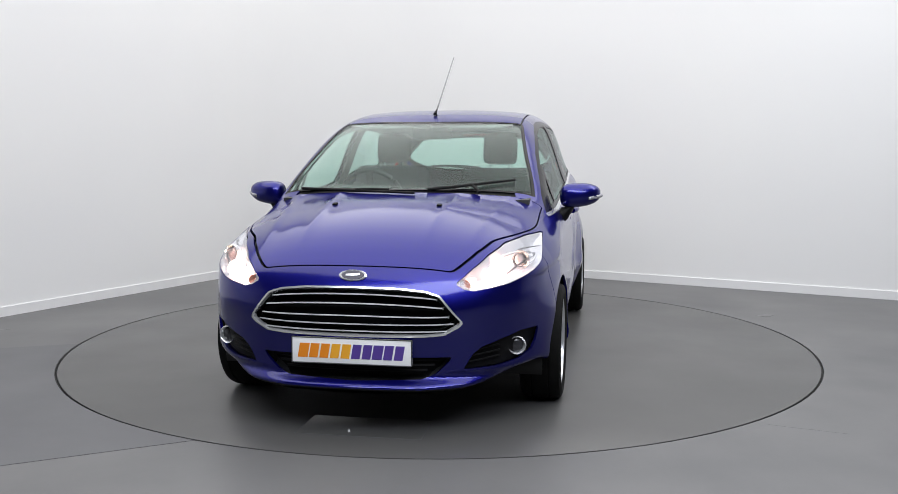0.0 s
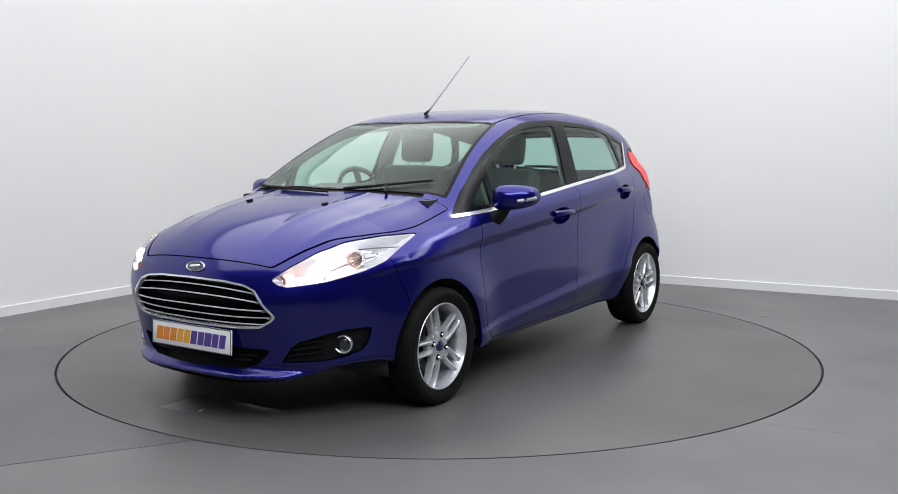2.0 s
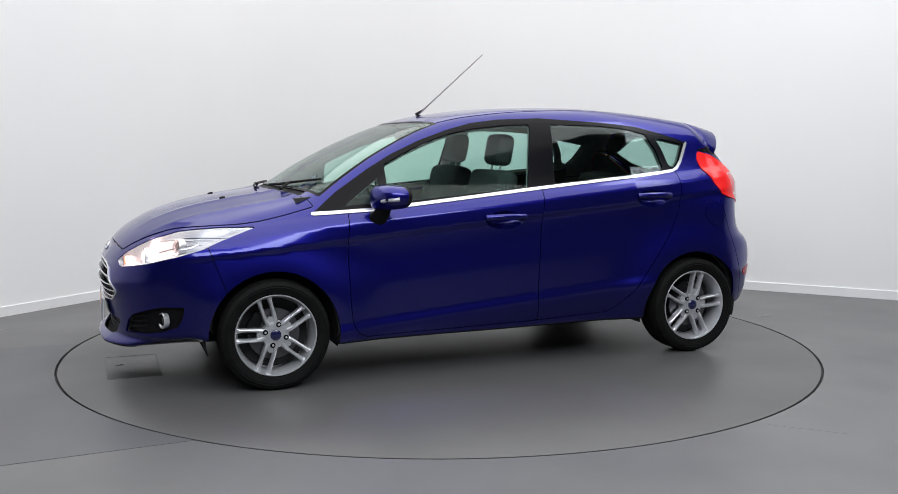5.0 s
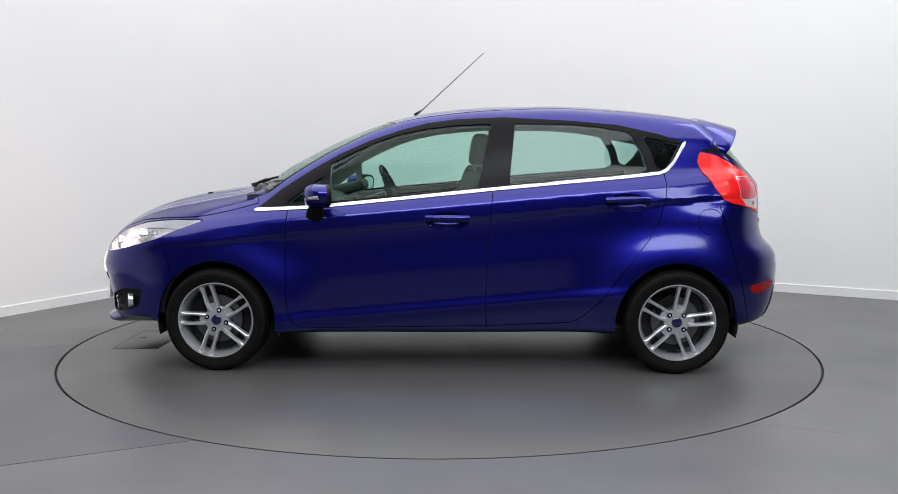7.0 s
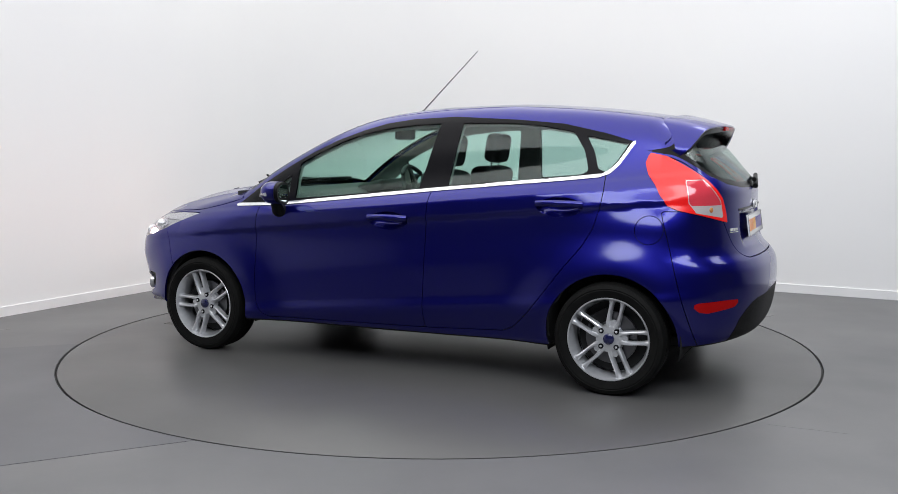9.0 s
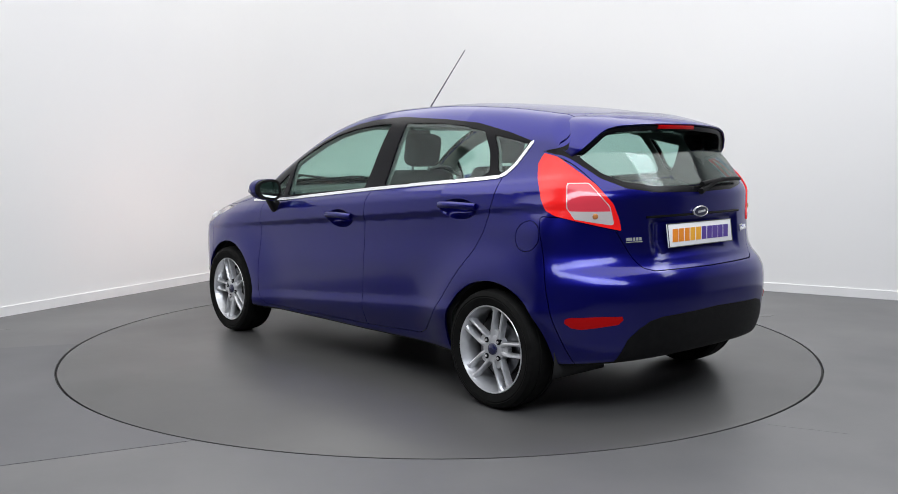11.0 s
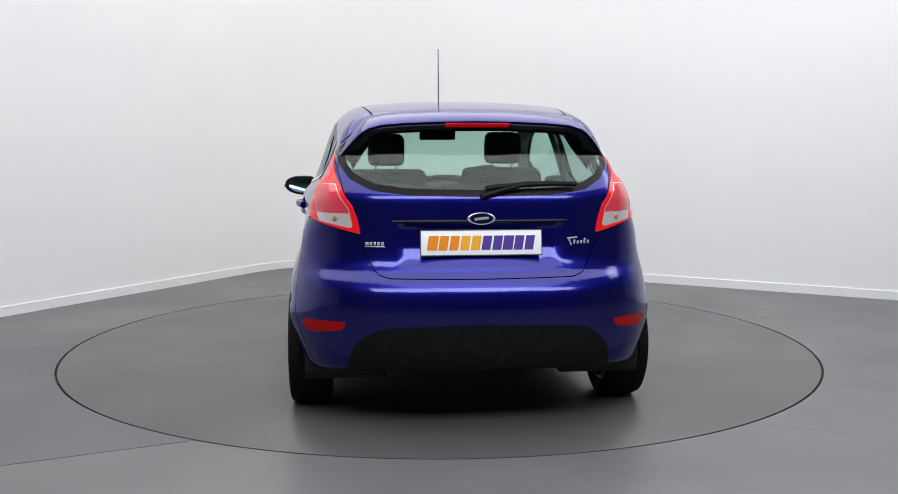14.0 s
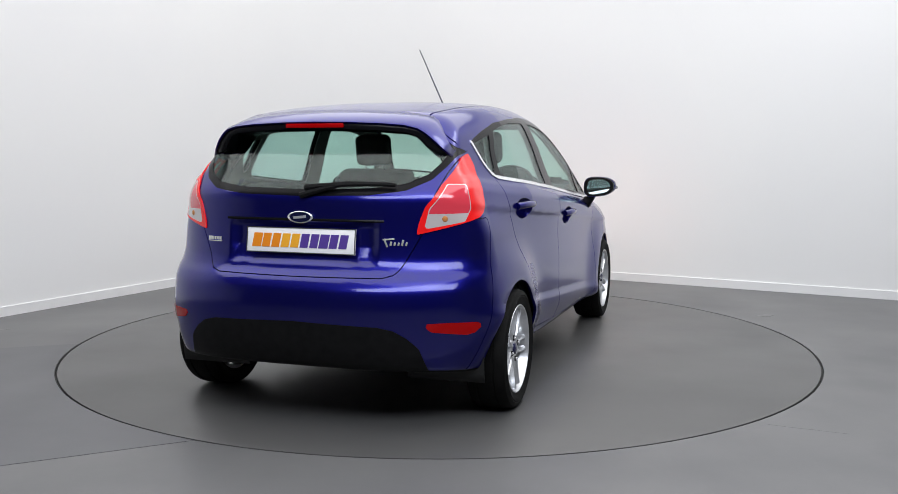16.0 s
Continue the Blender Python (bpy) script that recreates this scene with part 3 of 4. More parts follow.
def diagonal(pts):
    q = [(u * 0.7071, v) for u, v in pts]
    return lambda x, y, z: np.maximum(inside_of((x + y) * 0.7071, z, q), np.maximum(x + 1.0, 0.3 - y))


lamp_rear, rest = cut(rest, diagonal(TAIL))
lamp_in, lamp_red = cut(lamp_rear, lambda x, y, z: diagonal(TAIL_IN)(x, y, z))
divider, lamp_in = cut(lamp_in, lambda x, y, z: -diagonal(TAIL_IN)(x, y, z) - 0.004)
lamp_pink, lamp_clear = cut(lamp_in, lambda x, y, z: 0.927 - z)
backlight, rest = cut(rest, lambda x, y, z: np.maximum(inside_of(y, z, BACKLIGHT), x + 1.2))
gate, rest = cut(rest, lambda x, y, z: np.maximum(inside_of(y, z, GATE) + GAP, x + 1.45))
_, rest = cut(rest, lambda x, y, z: np.maximum(inside_of(y, z, GATE) - GAP, x + 1.45))
red_bar, rest = cut(rest, diagonal(RED_BAR))
diffuser, rest = cut(rest, lambda x, y, z: np.maximum(inside_of(y, z, DIFFUSER), x + 1.6))

# doors
FRONT_DOOR = [(0.85, 0.9), (0.864, 0.704), (0.859, 0.42), (0.85, 0.31), (0.822, 0.257), (0.768, 0.23), (-0.225, 0.243), (-0.22, 0.4), (-0.239, 0.77), (-0.26, 1.0)]
REAR_DOOR = [(-0.26, 1.0), (-0.239, 0.77), (-0.22, 0.4), (-0.225, 0.243), (-0.67, 0.26), (-0.735, 0.289), (-0.83, 0.38), (-0.923, 0.5), (-1.018, 0.625), (-1.095, 0.72), (-1.145, 0.81), (-1.18, 0.93), (-1.188, 1.0), (-1.18, 1.08)]


def door_field(outline, grow):
    return lambda x, y, z: np.maximum(inside_of(x, z, outline, grow), on_side(x, y, z) - 0.1)


front_door, rest = cut(rest, door_field(FRONT_DOOR, GAP))
rear_door, rest = cut(rest, door_field(REAR_DOOR, GAP))
_, rest = cut(rest, door_field(FRONT_DOOR, -GAP))
_, rest = cut(rest, door_field(REAR_DOOR, -GAP))

# bumpers, wings, roof, sides
front_bumper, rest = cut(rest, lambda x, y, z: np.maximum(1.515 + 0.35 * (z - 0.6) - x, -9) + GAP)
_, rest = cut(rest, lambda x, y, z: 1.515 + 0.35 * (z - 0.6) - x - GAP)
wing, rest = cut(rest, lambda x, y, z: np.maximum(np.maximum(0.861 - x, z - 0.955), 0.2 - y) + 0.5 * GAP)
rear_bumper, rest = cut(rest, lambda x, y, z: np.maximum(x + 1.555 - 0.28 * (z - 0.6), z - 0.9) + GAP)
_, rest = cut(rest, lambda x, y, z: np.maximum(x + 1.555 - 0.28 * (z - 0.6), z - 0.9) - GAP)
ROOF_EDGE = curve([(0.4, 0.525), (0.0, 0.52), (-0.6, 0.505), (-1.1, 0.475), (-1.5, 0.44)])
roof, rest = cut(rest, lambda x, y, z: np.maximum(y - ROOF_EDGE(x), np.maximum(x - 0.5, 1.3 - z)) + 0.004)
_, rest = cut(rest, lambda x, y, z: np.maximum(y - ROOF_EDGE(x), np.maximum(x - 0.5, 1.3 - z)) - 0.004)
fuel, rest = cut(rest, lambda x, y, z: np.hypot(x + 1.42, z - 0.81) - 0.067 + 10 * (y < 0.4))
ring, rest = cut(rest, lambda x, y, z: np.hypot(x + 1.42, z - 0.81) - 0.0705 + 10 * (y < 0.4))

panel("bonnet", bonnet, PAINT, car, 0.012, "dark blue bonnet with raised creases",
      depth=lambda p: (-0.006 * np.exp(-np.abs((np.abs(p[:, 1]) - 0.27 - 0.05 * (1.9 - p[:, 0])) / 0.03) ** 1.6) - 0.006 * np.exp(-np.abs((np.abs(p[:, 1]) - 0.47 - 0.12 * (1.75 - p[:, 0])) / 0.03) ** 1.6)) * np.clip((p[:, 0] - 0.9) / 0.2, 0, 1) * np.clip((1.9 - p[:, 0]) / 0.3, 0, 1))
panel("front_bumper", front_bumper, PAINT, car, 0.012, "dark blue front bumper")
panel("front_wing", wing, PAINT, car, 0.012, "", pair=True)
panel("roof", roof, PAINT, car, 0.012)
for flip, polys in ((False, rest), (True, rest + fuel + ring)):
    side_frame = new("side_frame", panel_mesh(polys, 0.014, flip=flip))
    side_frame.data.materials.append(PAINT)
    side_frame.parent = car
panel("rear_bumper", rear_bumper, PAINT, car, 0.012, "dark blue rear bumper")
panel("diffuser", diffuser, PLASTIC, car, 0.012, "black plastic lower rear bumper", 0.002)
panel("rear_reflector", red_bar, DARK_RED, car, 0.01, "red bumper reflector", 0.003, True)
panel("underbody", under, PLASTIC, car, 0.01, "black underbody")
flap = new("fuel_flap", panel_mesh(fuel, 0.01))
flap.data.materials.append(PAINT)
flap.parent = car
panel("window_surround", dlo, GLOSS_BLACK, car, 0.012, "black window frames and pillars", 0.0, True)
panel("chrome_strip", strip_piece, CHROME, car, 0.012, "chrome strip under the side windows", 0.004, True)
panel("quarter_window", panes["quarter"], PANE_REAR, car, 0.004, "", -0.003, True)
panel("corner_window", panes["triangle"], PANE, car, 0.004, "", -0.003, True)

# doors with bowls behind the grips
doors = {}
for key, polys, hx, hz in (("front", front_door, -0.015, 0.821), ("rear", rear_door, -0.975, 0.919)):
    bowl, polys = cut(polys, lambda x, y, z: np.hypot((x - hx) / 0.118, (z - hz + 0.008) / 0.05) - 1)
    doors[key] = panel(key + "_door", polys, PAINT, car, 0.014, "", 0.0, True)
    panel("grip_recess", bowl, PAINT, doors[key], 0.006, "", 0.0, True,
          lambda p, hx=hx, hz=hz: 0.05 * np.clip(1 - np.hypot((p[:, 0] - hx) / 0.118, (p[:, 2] - hz + 0.008) / 0.05) ** 3.5, 0, 1))
    for k, s in enumerate((1, -1)):
        line = []
        for i in range(9):
            u = i / 8
            x, z = hx + 0.115 - 0.23 * u, hz + 0.008 + 0.004 * math.sin(math.pi * u)
            line.append((x, s * (float(side(x, z)) + 0.004 + 0.02 * math.sin(math.pi * u) ** 0.6), z))
        bm = tube(line, 0.017, 12)
        part("door_handle", bm, PAINT, doors[key][k], "dark blue door handle")
panel("door_window", panes["front"], PANE, doors["front"], 0.004, "", -0.003, True)
panel("door_window", panes["rear"], PANE_REAR, doors["rear"], 0.004, "", -0.003, True)

# inner trim behind every closed panel
cabin = rest + roof + dlo + strip_piece + ring
upper, lower = cut(cabin, lambda x, y, z: belt(x) - 0.05 - z)
panel("headlining", upper, LINING, car, 0.004, "grey headlining and pillar trim", -0.03)
inner = lower + front_door + rear_door + wing + front_bumper + rear_bumper + bonnet + diffuser + fuel + lamp_red + lamp_pink + lamp_clear + divider + red_bar
panel("inner_trim", inner, DASH, car, 0.004, "dark inner trim", -0.05)

# tailgate
tailgate = panel("tailgate", gate, PAINT, car, 0.014, "dark blue tailgate",
                 depth=lambda p: 0.022 * np.clip((0.36 - np.abs(p[:, 1])) / 0.04, 0, 1) * np.clip((0.895 - p[:, 2]) / 0.025, 0, 1) * np.clip((p[:, 2] - 0.705) / 0.08, 0, 1))
clear, black = cut(backlight, lambda x, y, z: inside_of(y, z, BACKLIGHT) + 0.03)
panel("rear_window", clear, PANE_REAR, tailgate, 0.004, "dark tinted rear window", -0.001)
panel("window_edge", black, GLOSS_BLACK, tailgate, 0.006, "black rear window edge", -0.001)

# rear lamps
for k, flip in enumerate((False, True)):
    me = panel_mesh(lamp_red, 0.02, 0.006, False, flip)
    me.materials.append(RED_LENS)
    tail_lamp = new("tail_lamp", me)
    tail_lamp.parent = car
    tail_lamp["label"] = "bright red wraparound tail lamp"
    for nm, polys, mat in (("lamp_divider", divider, CLEAR_LENS), ("fog_lens", lamp_pink, PINK_LENS), ("reversing_lens", lamp_clear, CLEAR_LENS)):
        me = panel_mesh(polys, 0.02, 0.005, False, flip)
        me.materials.append(mat)
        new(nm, me).parent = tail_lamp
    s = -1 if flip else 1
    at, out = on_skin(-1.66, s * 0.6, 0.905, 0.005)
    bulb = spun([(0.0005, 0.005), (0.009, 0.004), (0.013, 0.0), (0.013, -0.006)], 20, "Z")
    bmesh.ops.transform(bulb, matrix=facing(at, out), verts=bulb.verts)
    part("indicator_bulb", bulb, node_material("amber_bulb", (0.5, 0.2, 0.06), 0.2), tail_lamp, "amber indicator bulb")

# headlights: a clear lens over a bright bowl with a projector and a lit bulb
for k, s in enumerate((1, -1)):
    me = panel_mesh(head, 0.004, 0.001, False, k == 1)
    me.materials.append(LENS)
    headlight = new("headlight", me)
    headlight.parent = car
    headlight["label"] = "lit headlight with a clear lens"
    me = panel_mesh(head, 0.003, -0.002, False, k == 1, lambda p: np.clip(-1.3 * lamp(p[:, 0], np.abs(p[:, 1]), p[:, 2]), 0, 0.045))
    me.materials.append(SILVER)
    bowl = new("reflector", me)
    bowl.parent = headlight
    bowl["label"] = "bright silver lamp bowl"
    at, out = on_skin(1.70, s * 0.68, 0.733, -0.022)
    look_out = Vector((0.93, 0.33 * s, 0.12))
    m = facing(at, look_out)
    ring_bm = spun([(0.026, -0.03), (0.04, -0.03), (0.042, 0.0), (0.04, 0.008), (0.036, 0.008), (0.029, 0.0), (0.026, -0.03)], 32, "Z")
    bmesh.ops.transform(ring_bm, matrix=m, verts=ring_bm.verts)
    part("projector_ring", ring_bm, CHROME, headlight, "chrome projector ring")
    dome = spun([(0.029, -0.01), (0.027, 0.002), (0.02, 0.008), (0.011, 0.012), (0.0005, 0.013)], 24, "Z")
    bmesh.ops.transform(dome, matrix=m, verts=dome.verts)
    part("projector_lens", dome, SMOKED, headlight, "smoky projector lens")
    at, out = on_skin(1.855, s * 0.59, 0.68, -0.026)
    m = facing(at, Vector((1.0, 0.0, 0.02)))
    bulb = spun([(0.0215, 0.008), (0.026, 0.006), (0.031, 0.0), (0.027, -0.012), (0.0215, -0.014)], 24, "Z")
    bmesh.ops.transform(bulb, matrix=m, verts=bulb.verts)
    part("bulb", bulb, BULB, headlight, "glowing warm bulb")
    # the dipped beam: a small lit disc in a shallow cup along the axis of the bulb
    tube_bm = spun([(0.0195, -0.013), (0.0212, -0.013), (0.0218, 0.014), (0.0205, 0.014), (0.0195, -0.013)], 24, "Z")
    bmesh.ops.transform(tube_bm, matrix=m, verts=tube_bm.verts)
    holder = part("beam_cup", tube_bm, SILVER, headlight, "silver beam cup")
    disc = spun([(0.0005, -0.009), (0.019, -0.009), (0.019, -0.012), (0.0005, -0.012)], 20, "Z")
    bmesh.ops.transform(disc, matrix=m, verts=disc.verts)
    part("beam_source", disc, BEAM, holder, "glowing dipped beam")
    bezel = spun([(0.03, -0.02), (0.044, -0.012), (0.047, 0.0), (0.044, 0.004), (0.036, -0.006), (0.03, -0.02)], 28, "Z")
    bmesh.ops.transform(bezel, matrix=m, verts=bezel.verts)
    part("bulb_bezel", bezel, CHROME, headlight, "chrome bulb bezel")
    ribs = [on_skin(1.66 - 0.03 * j, s * (0.66 + 0.016 * j), 0.765 + 0.004 * j, -0.012)[0] for j in range(8)]
    part("lamp_strake", tube(ribs, 0.004, 6, 0.002), STEEL, headlight, "grey styling strake")
    ribs = [on_skin(1.80 - 0.045 * j, s * (0.6 + 0.022 * j), 0.655 + 0.012 * j, -0.010)[0] for j in range(6)]
    part("lamp_strake", tube(ribs, 0.004, 6, 0.002), STEEL, headlight, "grey styling strake")
    at, out = on_skin(1.93, s * 0.485, 0.65, -0.02)
    m = facing(at, Vector((0.98, 0.15 * s, 0.05)))
    part("side_light", box(m, 0.05, 0.035, 0.012, 0.004), SIDE_BULB, headlight, "glowing side light")
    # a peach indicator bowl at the inner end and a chrome hook round the projector
    pocket_bm = spun([(0.004, -0.02), (0.016, -0.014), (0.027, 0.0), (0.025, 0.003), (0.014, -0.006), (0.004, -0.012), (0.004, -0.02)], 24, "Z")
    bmesh.ops.transform(pocket_bm, matrix=facing(on_skin(1.955, s * 0.46, 0.642, -0.016)[0], Vector((0.98, 0.15 * s, 0.05))) @ Matrix.Diagonal((1.3, 0.95, 1, 1)), verts=pocket_bm.verts)
    part("indicator_bowl", pocket_bm, PEACH, headlight, "peach indicator bowl")
    hook = [on_skin((2.38 - u) / 2, s * (2.38 + u) / 2, z, -0.008)[0] for u, z in
            ((-1.17, 0.748), (-1.08, 0.773), (-0.98, 0.787), (-0.9, 0.79), (-0.855, 0.782), (-0.85, 0.768), (-0.89, 0.735), (-0.95, 0.705), (-1.0, 0.693))]
    part("lamp_hook", tube(hook, 0.0065, 8, 0.005), CHROME, headlight, "chrome hook round the projector")

# grille: chrome frame, bars, dark depth behind
grille = panel("grille", frame_band, CHROME, car, 0.02, "chrome-edged hexagonal grille", 0.006)
panel("grille_backing", mouth, PLASTIC, grille, 0.004, "", -0.06)
for i in range(5):
    z = 0.59 - 0.033 * i
    half = 0.345 + (0.60 - z) * 0.75 if z > 0.485 else 0.40
    half = min(half, 0.435)
    top, low = [], []
    for j in range(25):
        y = -half + 2 * half * j / 24
        zz = z - 0.012 * (y / 0.4) ** 2
        at, out = on_skin(2.0, y if abs(y) > 1e-6 else 1e-6, zz, -0.004)
        top.append(at)
    bm = bmesh.new()
    prof = ((-0.004, 0.0015), (0.0, 0.0), (0.0, -0.0035), (-0.012, -0.011), (-0.03, -0.011), (-0.03, 0.001))
    rows = [[bm.verts.new((p.x + a, p.y, p.z + b)) for a, b in prof] for p in top]
    for r, q in zip(rows, rows[1:]):
        for a in range(6):
            f = bm.faces.new((r[a], q[a], q[(a + 1) % 6], r[(a + 1) % 6]))
            f.material_index = 0 if a in (0, 1) else 1
    bm.faces.new(rows[0]), bm.faces.new(rows[-1][::-1])
    bmesh.ops.recalc_face_normals(bm, faces=bm.faces)
    part("grille_bar", bm, (SILVER, GLOSS_BLACK), grille, "", False)
lower_grille = panel("lower_grille", low_mouth, PLASTIC, car, 0.006, "black lower grille", -0.05)
for i in range(3):
    z = 0.318 - 0.022 * i
    half = 0.385 - 0.035 * i
    line = [on_skin(2.0, (-half + 2 * half * j / 16) or 1e-6, z, -0.02)[0] for j in range(17)]
    part("slat", tube(line, 0.006, 6), PLASTIC, lower_grille)
for k, s in enumerate((1, -1)):
    me = panel_mesh(fog, 0.006, -0.022, False, k == 1)
    me.materials.append(PLASTIC)
    pocket = new("fog_lamp_surround", me)
    pocket.parent = car
    pocket["label"] = "black fog lamp surround"
    for i in range(3):
        line = [on_skin(1.93 - 0.05 * j / 4 * 2.4, s * (0.455 + 0.03 * j), 0.305 + 0.026 * i + 0.006 * j, -0.012)[0] for j in range(5)]
        part("slat", tube(line, 0.004, 6), PLASTIC, pocket)
    at, out = on_skin(1.78, s * 0.672, 0.354, -0.012)
    m = facing(at, Vector((0.95, 0.3 * s, 0)))
    bm = spun([(0.03, -0.02), (0.038, -0.02), (0.041, 0.004), (0.038, 0.008), (0.034, 0.004), (0.03, -0.02)], 28, "Z")
    bmesh.ops.transform(bm, matrix=m, verts=bm.verts)
    fog_lamp = part("fog_lamp", bm, CHROME, pocket, "chrome-ringed fog lamp")
    bm = spun([(0.033, -0.012), (0.027, -0.004), (0.014, 0.0), (0.0005, 0.002)], 24, "Z")
    bmesh.ops.transform(bm, matrix=m, verts=bm.verts)
    part("fog_lens", bm, node_material("smoked_fog_lens", (0.05, 0.05, 0.055), 0.12, 0.3), pocket)


# ---- plates and badges ----
def plate(at, out, shade_down):
    m = facing(at, out)
    ob = part("number_plate", box(m, 0.52, 0.111, 0.008, 0.003), WHITE, car, "white show plate with orange and purple printing")
    rim = bmesh.new()
    for sx, sy, w, h in ((0, 0.0535, 0.52, 0.004), (0, -0.0535, 0.52, 0.004), (0.258, 0, 0.004, 0.103), (-0.258, 0, 0.004, 0.103)):
        add_box(rim, m @ pose(sx, sy, 0.0045), w, h, 0.002)
    part("plate_edge", rim, STEEL, ob, smooth=False)
    for i in range(10):
        w = 0.0375 if i not in (0, 7) else 0.043
        x = -0.206 + 0.0458 * i
        sk = 0.005
        bm = extruded([(x - w / 2 - sk, -0.03), (x + w / 2 - sk, -0.03), (x + w / 2 + sk, 0.03), (x - w / 2 + sk, 0.03)], 0.0015, 0, m @ pose(0, -0.001, 0.0042))
        part("print", bm, (ORANGE if i < 3 else AMBER) if i < 5 else PURPLE, ob, smooth=False)
    return ob


at, out = on_skin(2.0, 1e-6, 0.368, 0.018)
plate(at, Vector((1, 0, 0.04)), 0)
plate(Vector((-1.812, 0, 0.807)), Vector((-1, 0, 0.14)), 0)


def badge(at, out, parent):
    m = facing(at, out)
    bm = spun([(0.001, 0.0), (1.0, 0.0), (1.0, 0.005), (0.9, 0.008), (0.86, 0.005), (0.001, 0.005)], 40, "Z")
    bmesh.ops.transform(bm, matrix=m @ Matrix.Diagonal((0.06, 0.026, 1, 1)), verts=bm.verts)
    ob = part("badge", bm, CHROME, parent, "chrome-rimmed dark blue oval badge")
    bm = spun([(0.001, 0.0075), (0.8, 0.0075), (0.84, 0.004)], 40, "Z")
    bmesh.ops.transform(bm, matrix=m @ Matrix.Diagonal((0.06, 0.026, 1, 1)), verts=bm.verts)
    part("badge_field", bm, node_material("navy_enamel", (0.004, 0.006, 0.035), 0.15, Coat_Weight=1.0), ob)
    part("badge_mark", box(m @ pose(0, 0, 0.009, 0, 0, 6), 0.06, 0.011, 0.002, 0.001), CHROME, ob)


at, out = on_skin(2.0, 1e-6, 0.672, 0.001)
badge(at, out, car)
at, out = on_skin(-1.8, 1e-6, 0.908, 0.004)
badge(at, out, tailgate)
# A black bar stands in for the shadow that the ledge casts.
part("ledge_shade_bar", tube([on_skin(-1.8, (-0.38 + 0.76 * i / 12) or 1e-6, 0.897, -0.002)[0] for i in range(13)], 0.0065, 8), GLOSS_BLACK, tailgate, "black bar for the shadow under the tailgate ledge")
m = facing(on_skin(-1.79, 0.455, 0.804, 0.003)[0], on_skin(-1.79, 0.455, 0.804)[1])
marks = bmesh.new()
for i, w in enumerate((0.018, 0.011, 0.01, 0.011, 0.012)):
    add_box(marks, m @ pose(-0.033 + 0.0165 * i, 0.0, 0), w, 0.0145, 0.004, 0.001)
add_box(marks, m @ pose(0, -0.0125, 0), 0.088, 0.004, 0.004, 0.001)
part("model_mark", marks, CHROME, tailgate, "small silver lettering bar")
m = facing(on_skin(-1.79, -0.435, 0.804, 0.003)[0], on_skin(-1.79, -0.435, 0.804)[1])
mark = bmesh.new()
add_box(mark, m @ pose(-0.046, 0.004, 0, 0, 0, -68), 0.038, 0.0075, 0.004, 0.001)
add_box(mark, m @ pose(-0.034, 0.019, 0, 0, 0, 4), 0.05, 0.0065, 0.004, 0.001)
for i, h in enumerate((0.018, 0.014, 0.014, 0.024, 0.015)):
    add_box(mark, m @ pose(-0.024 + 0.0165 * i, -0.008 + h / 2, 0, 0, 0, -14), 0.0085, h, 0.004, 0.001)
part("model_mark", mark, CHROME, tailgate, "small silver script bar")

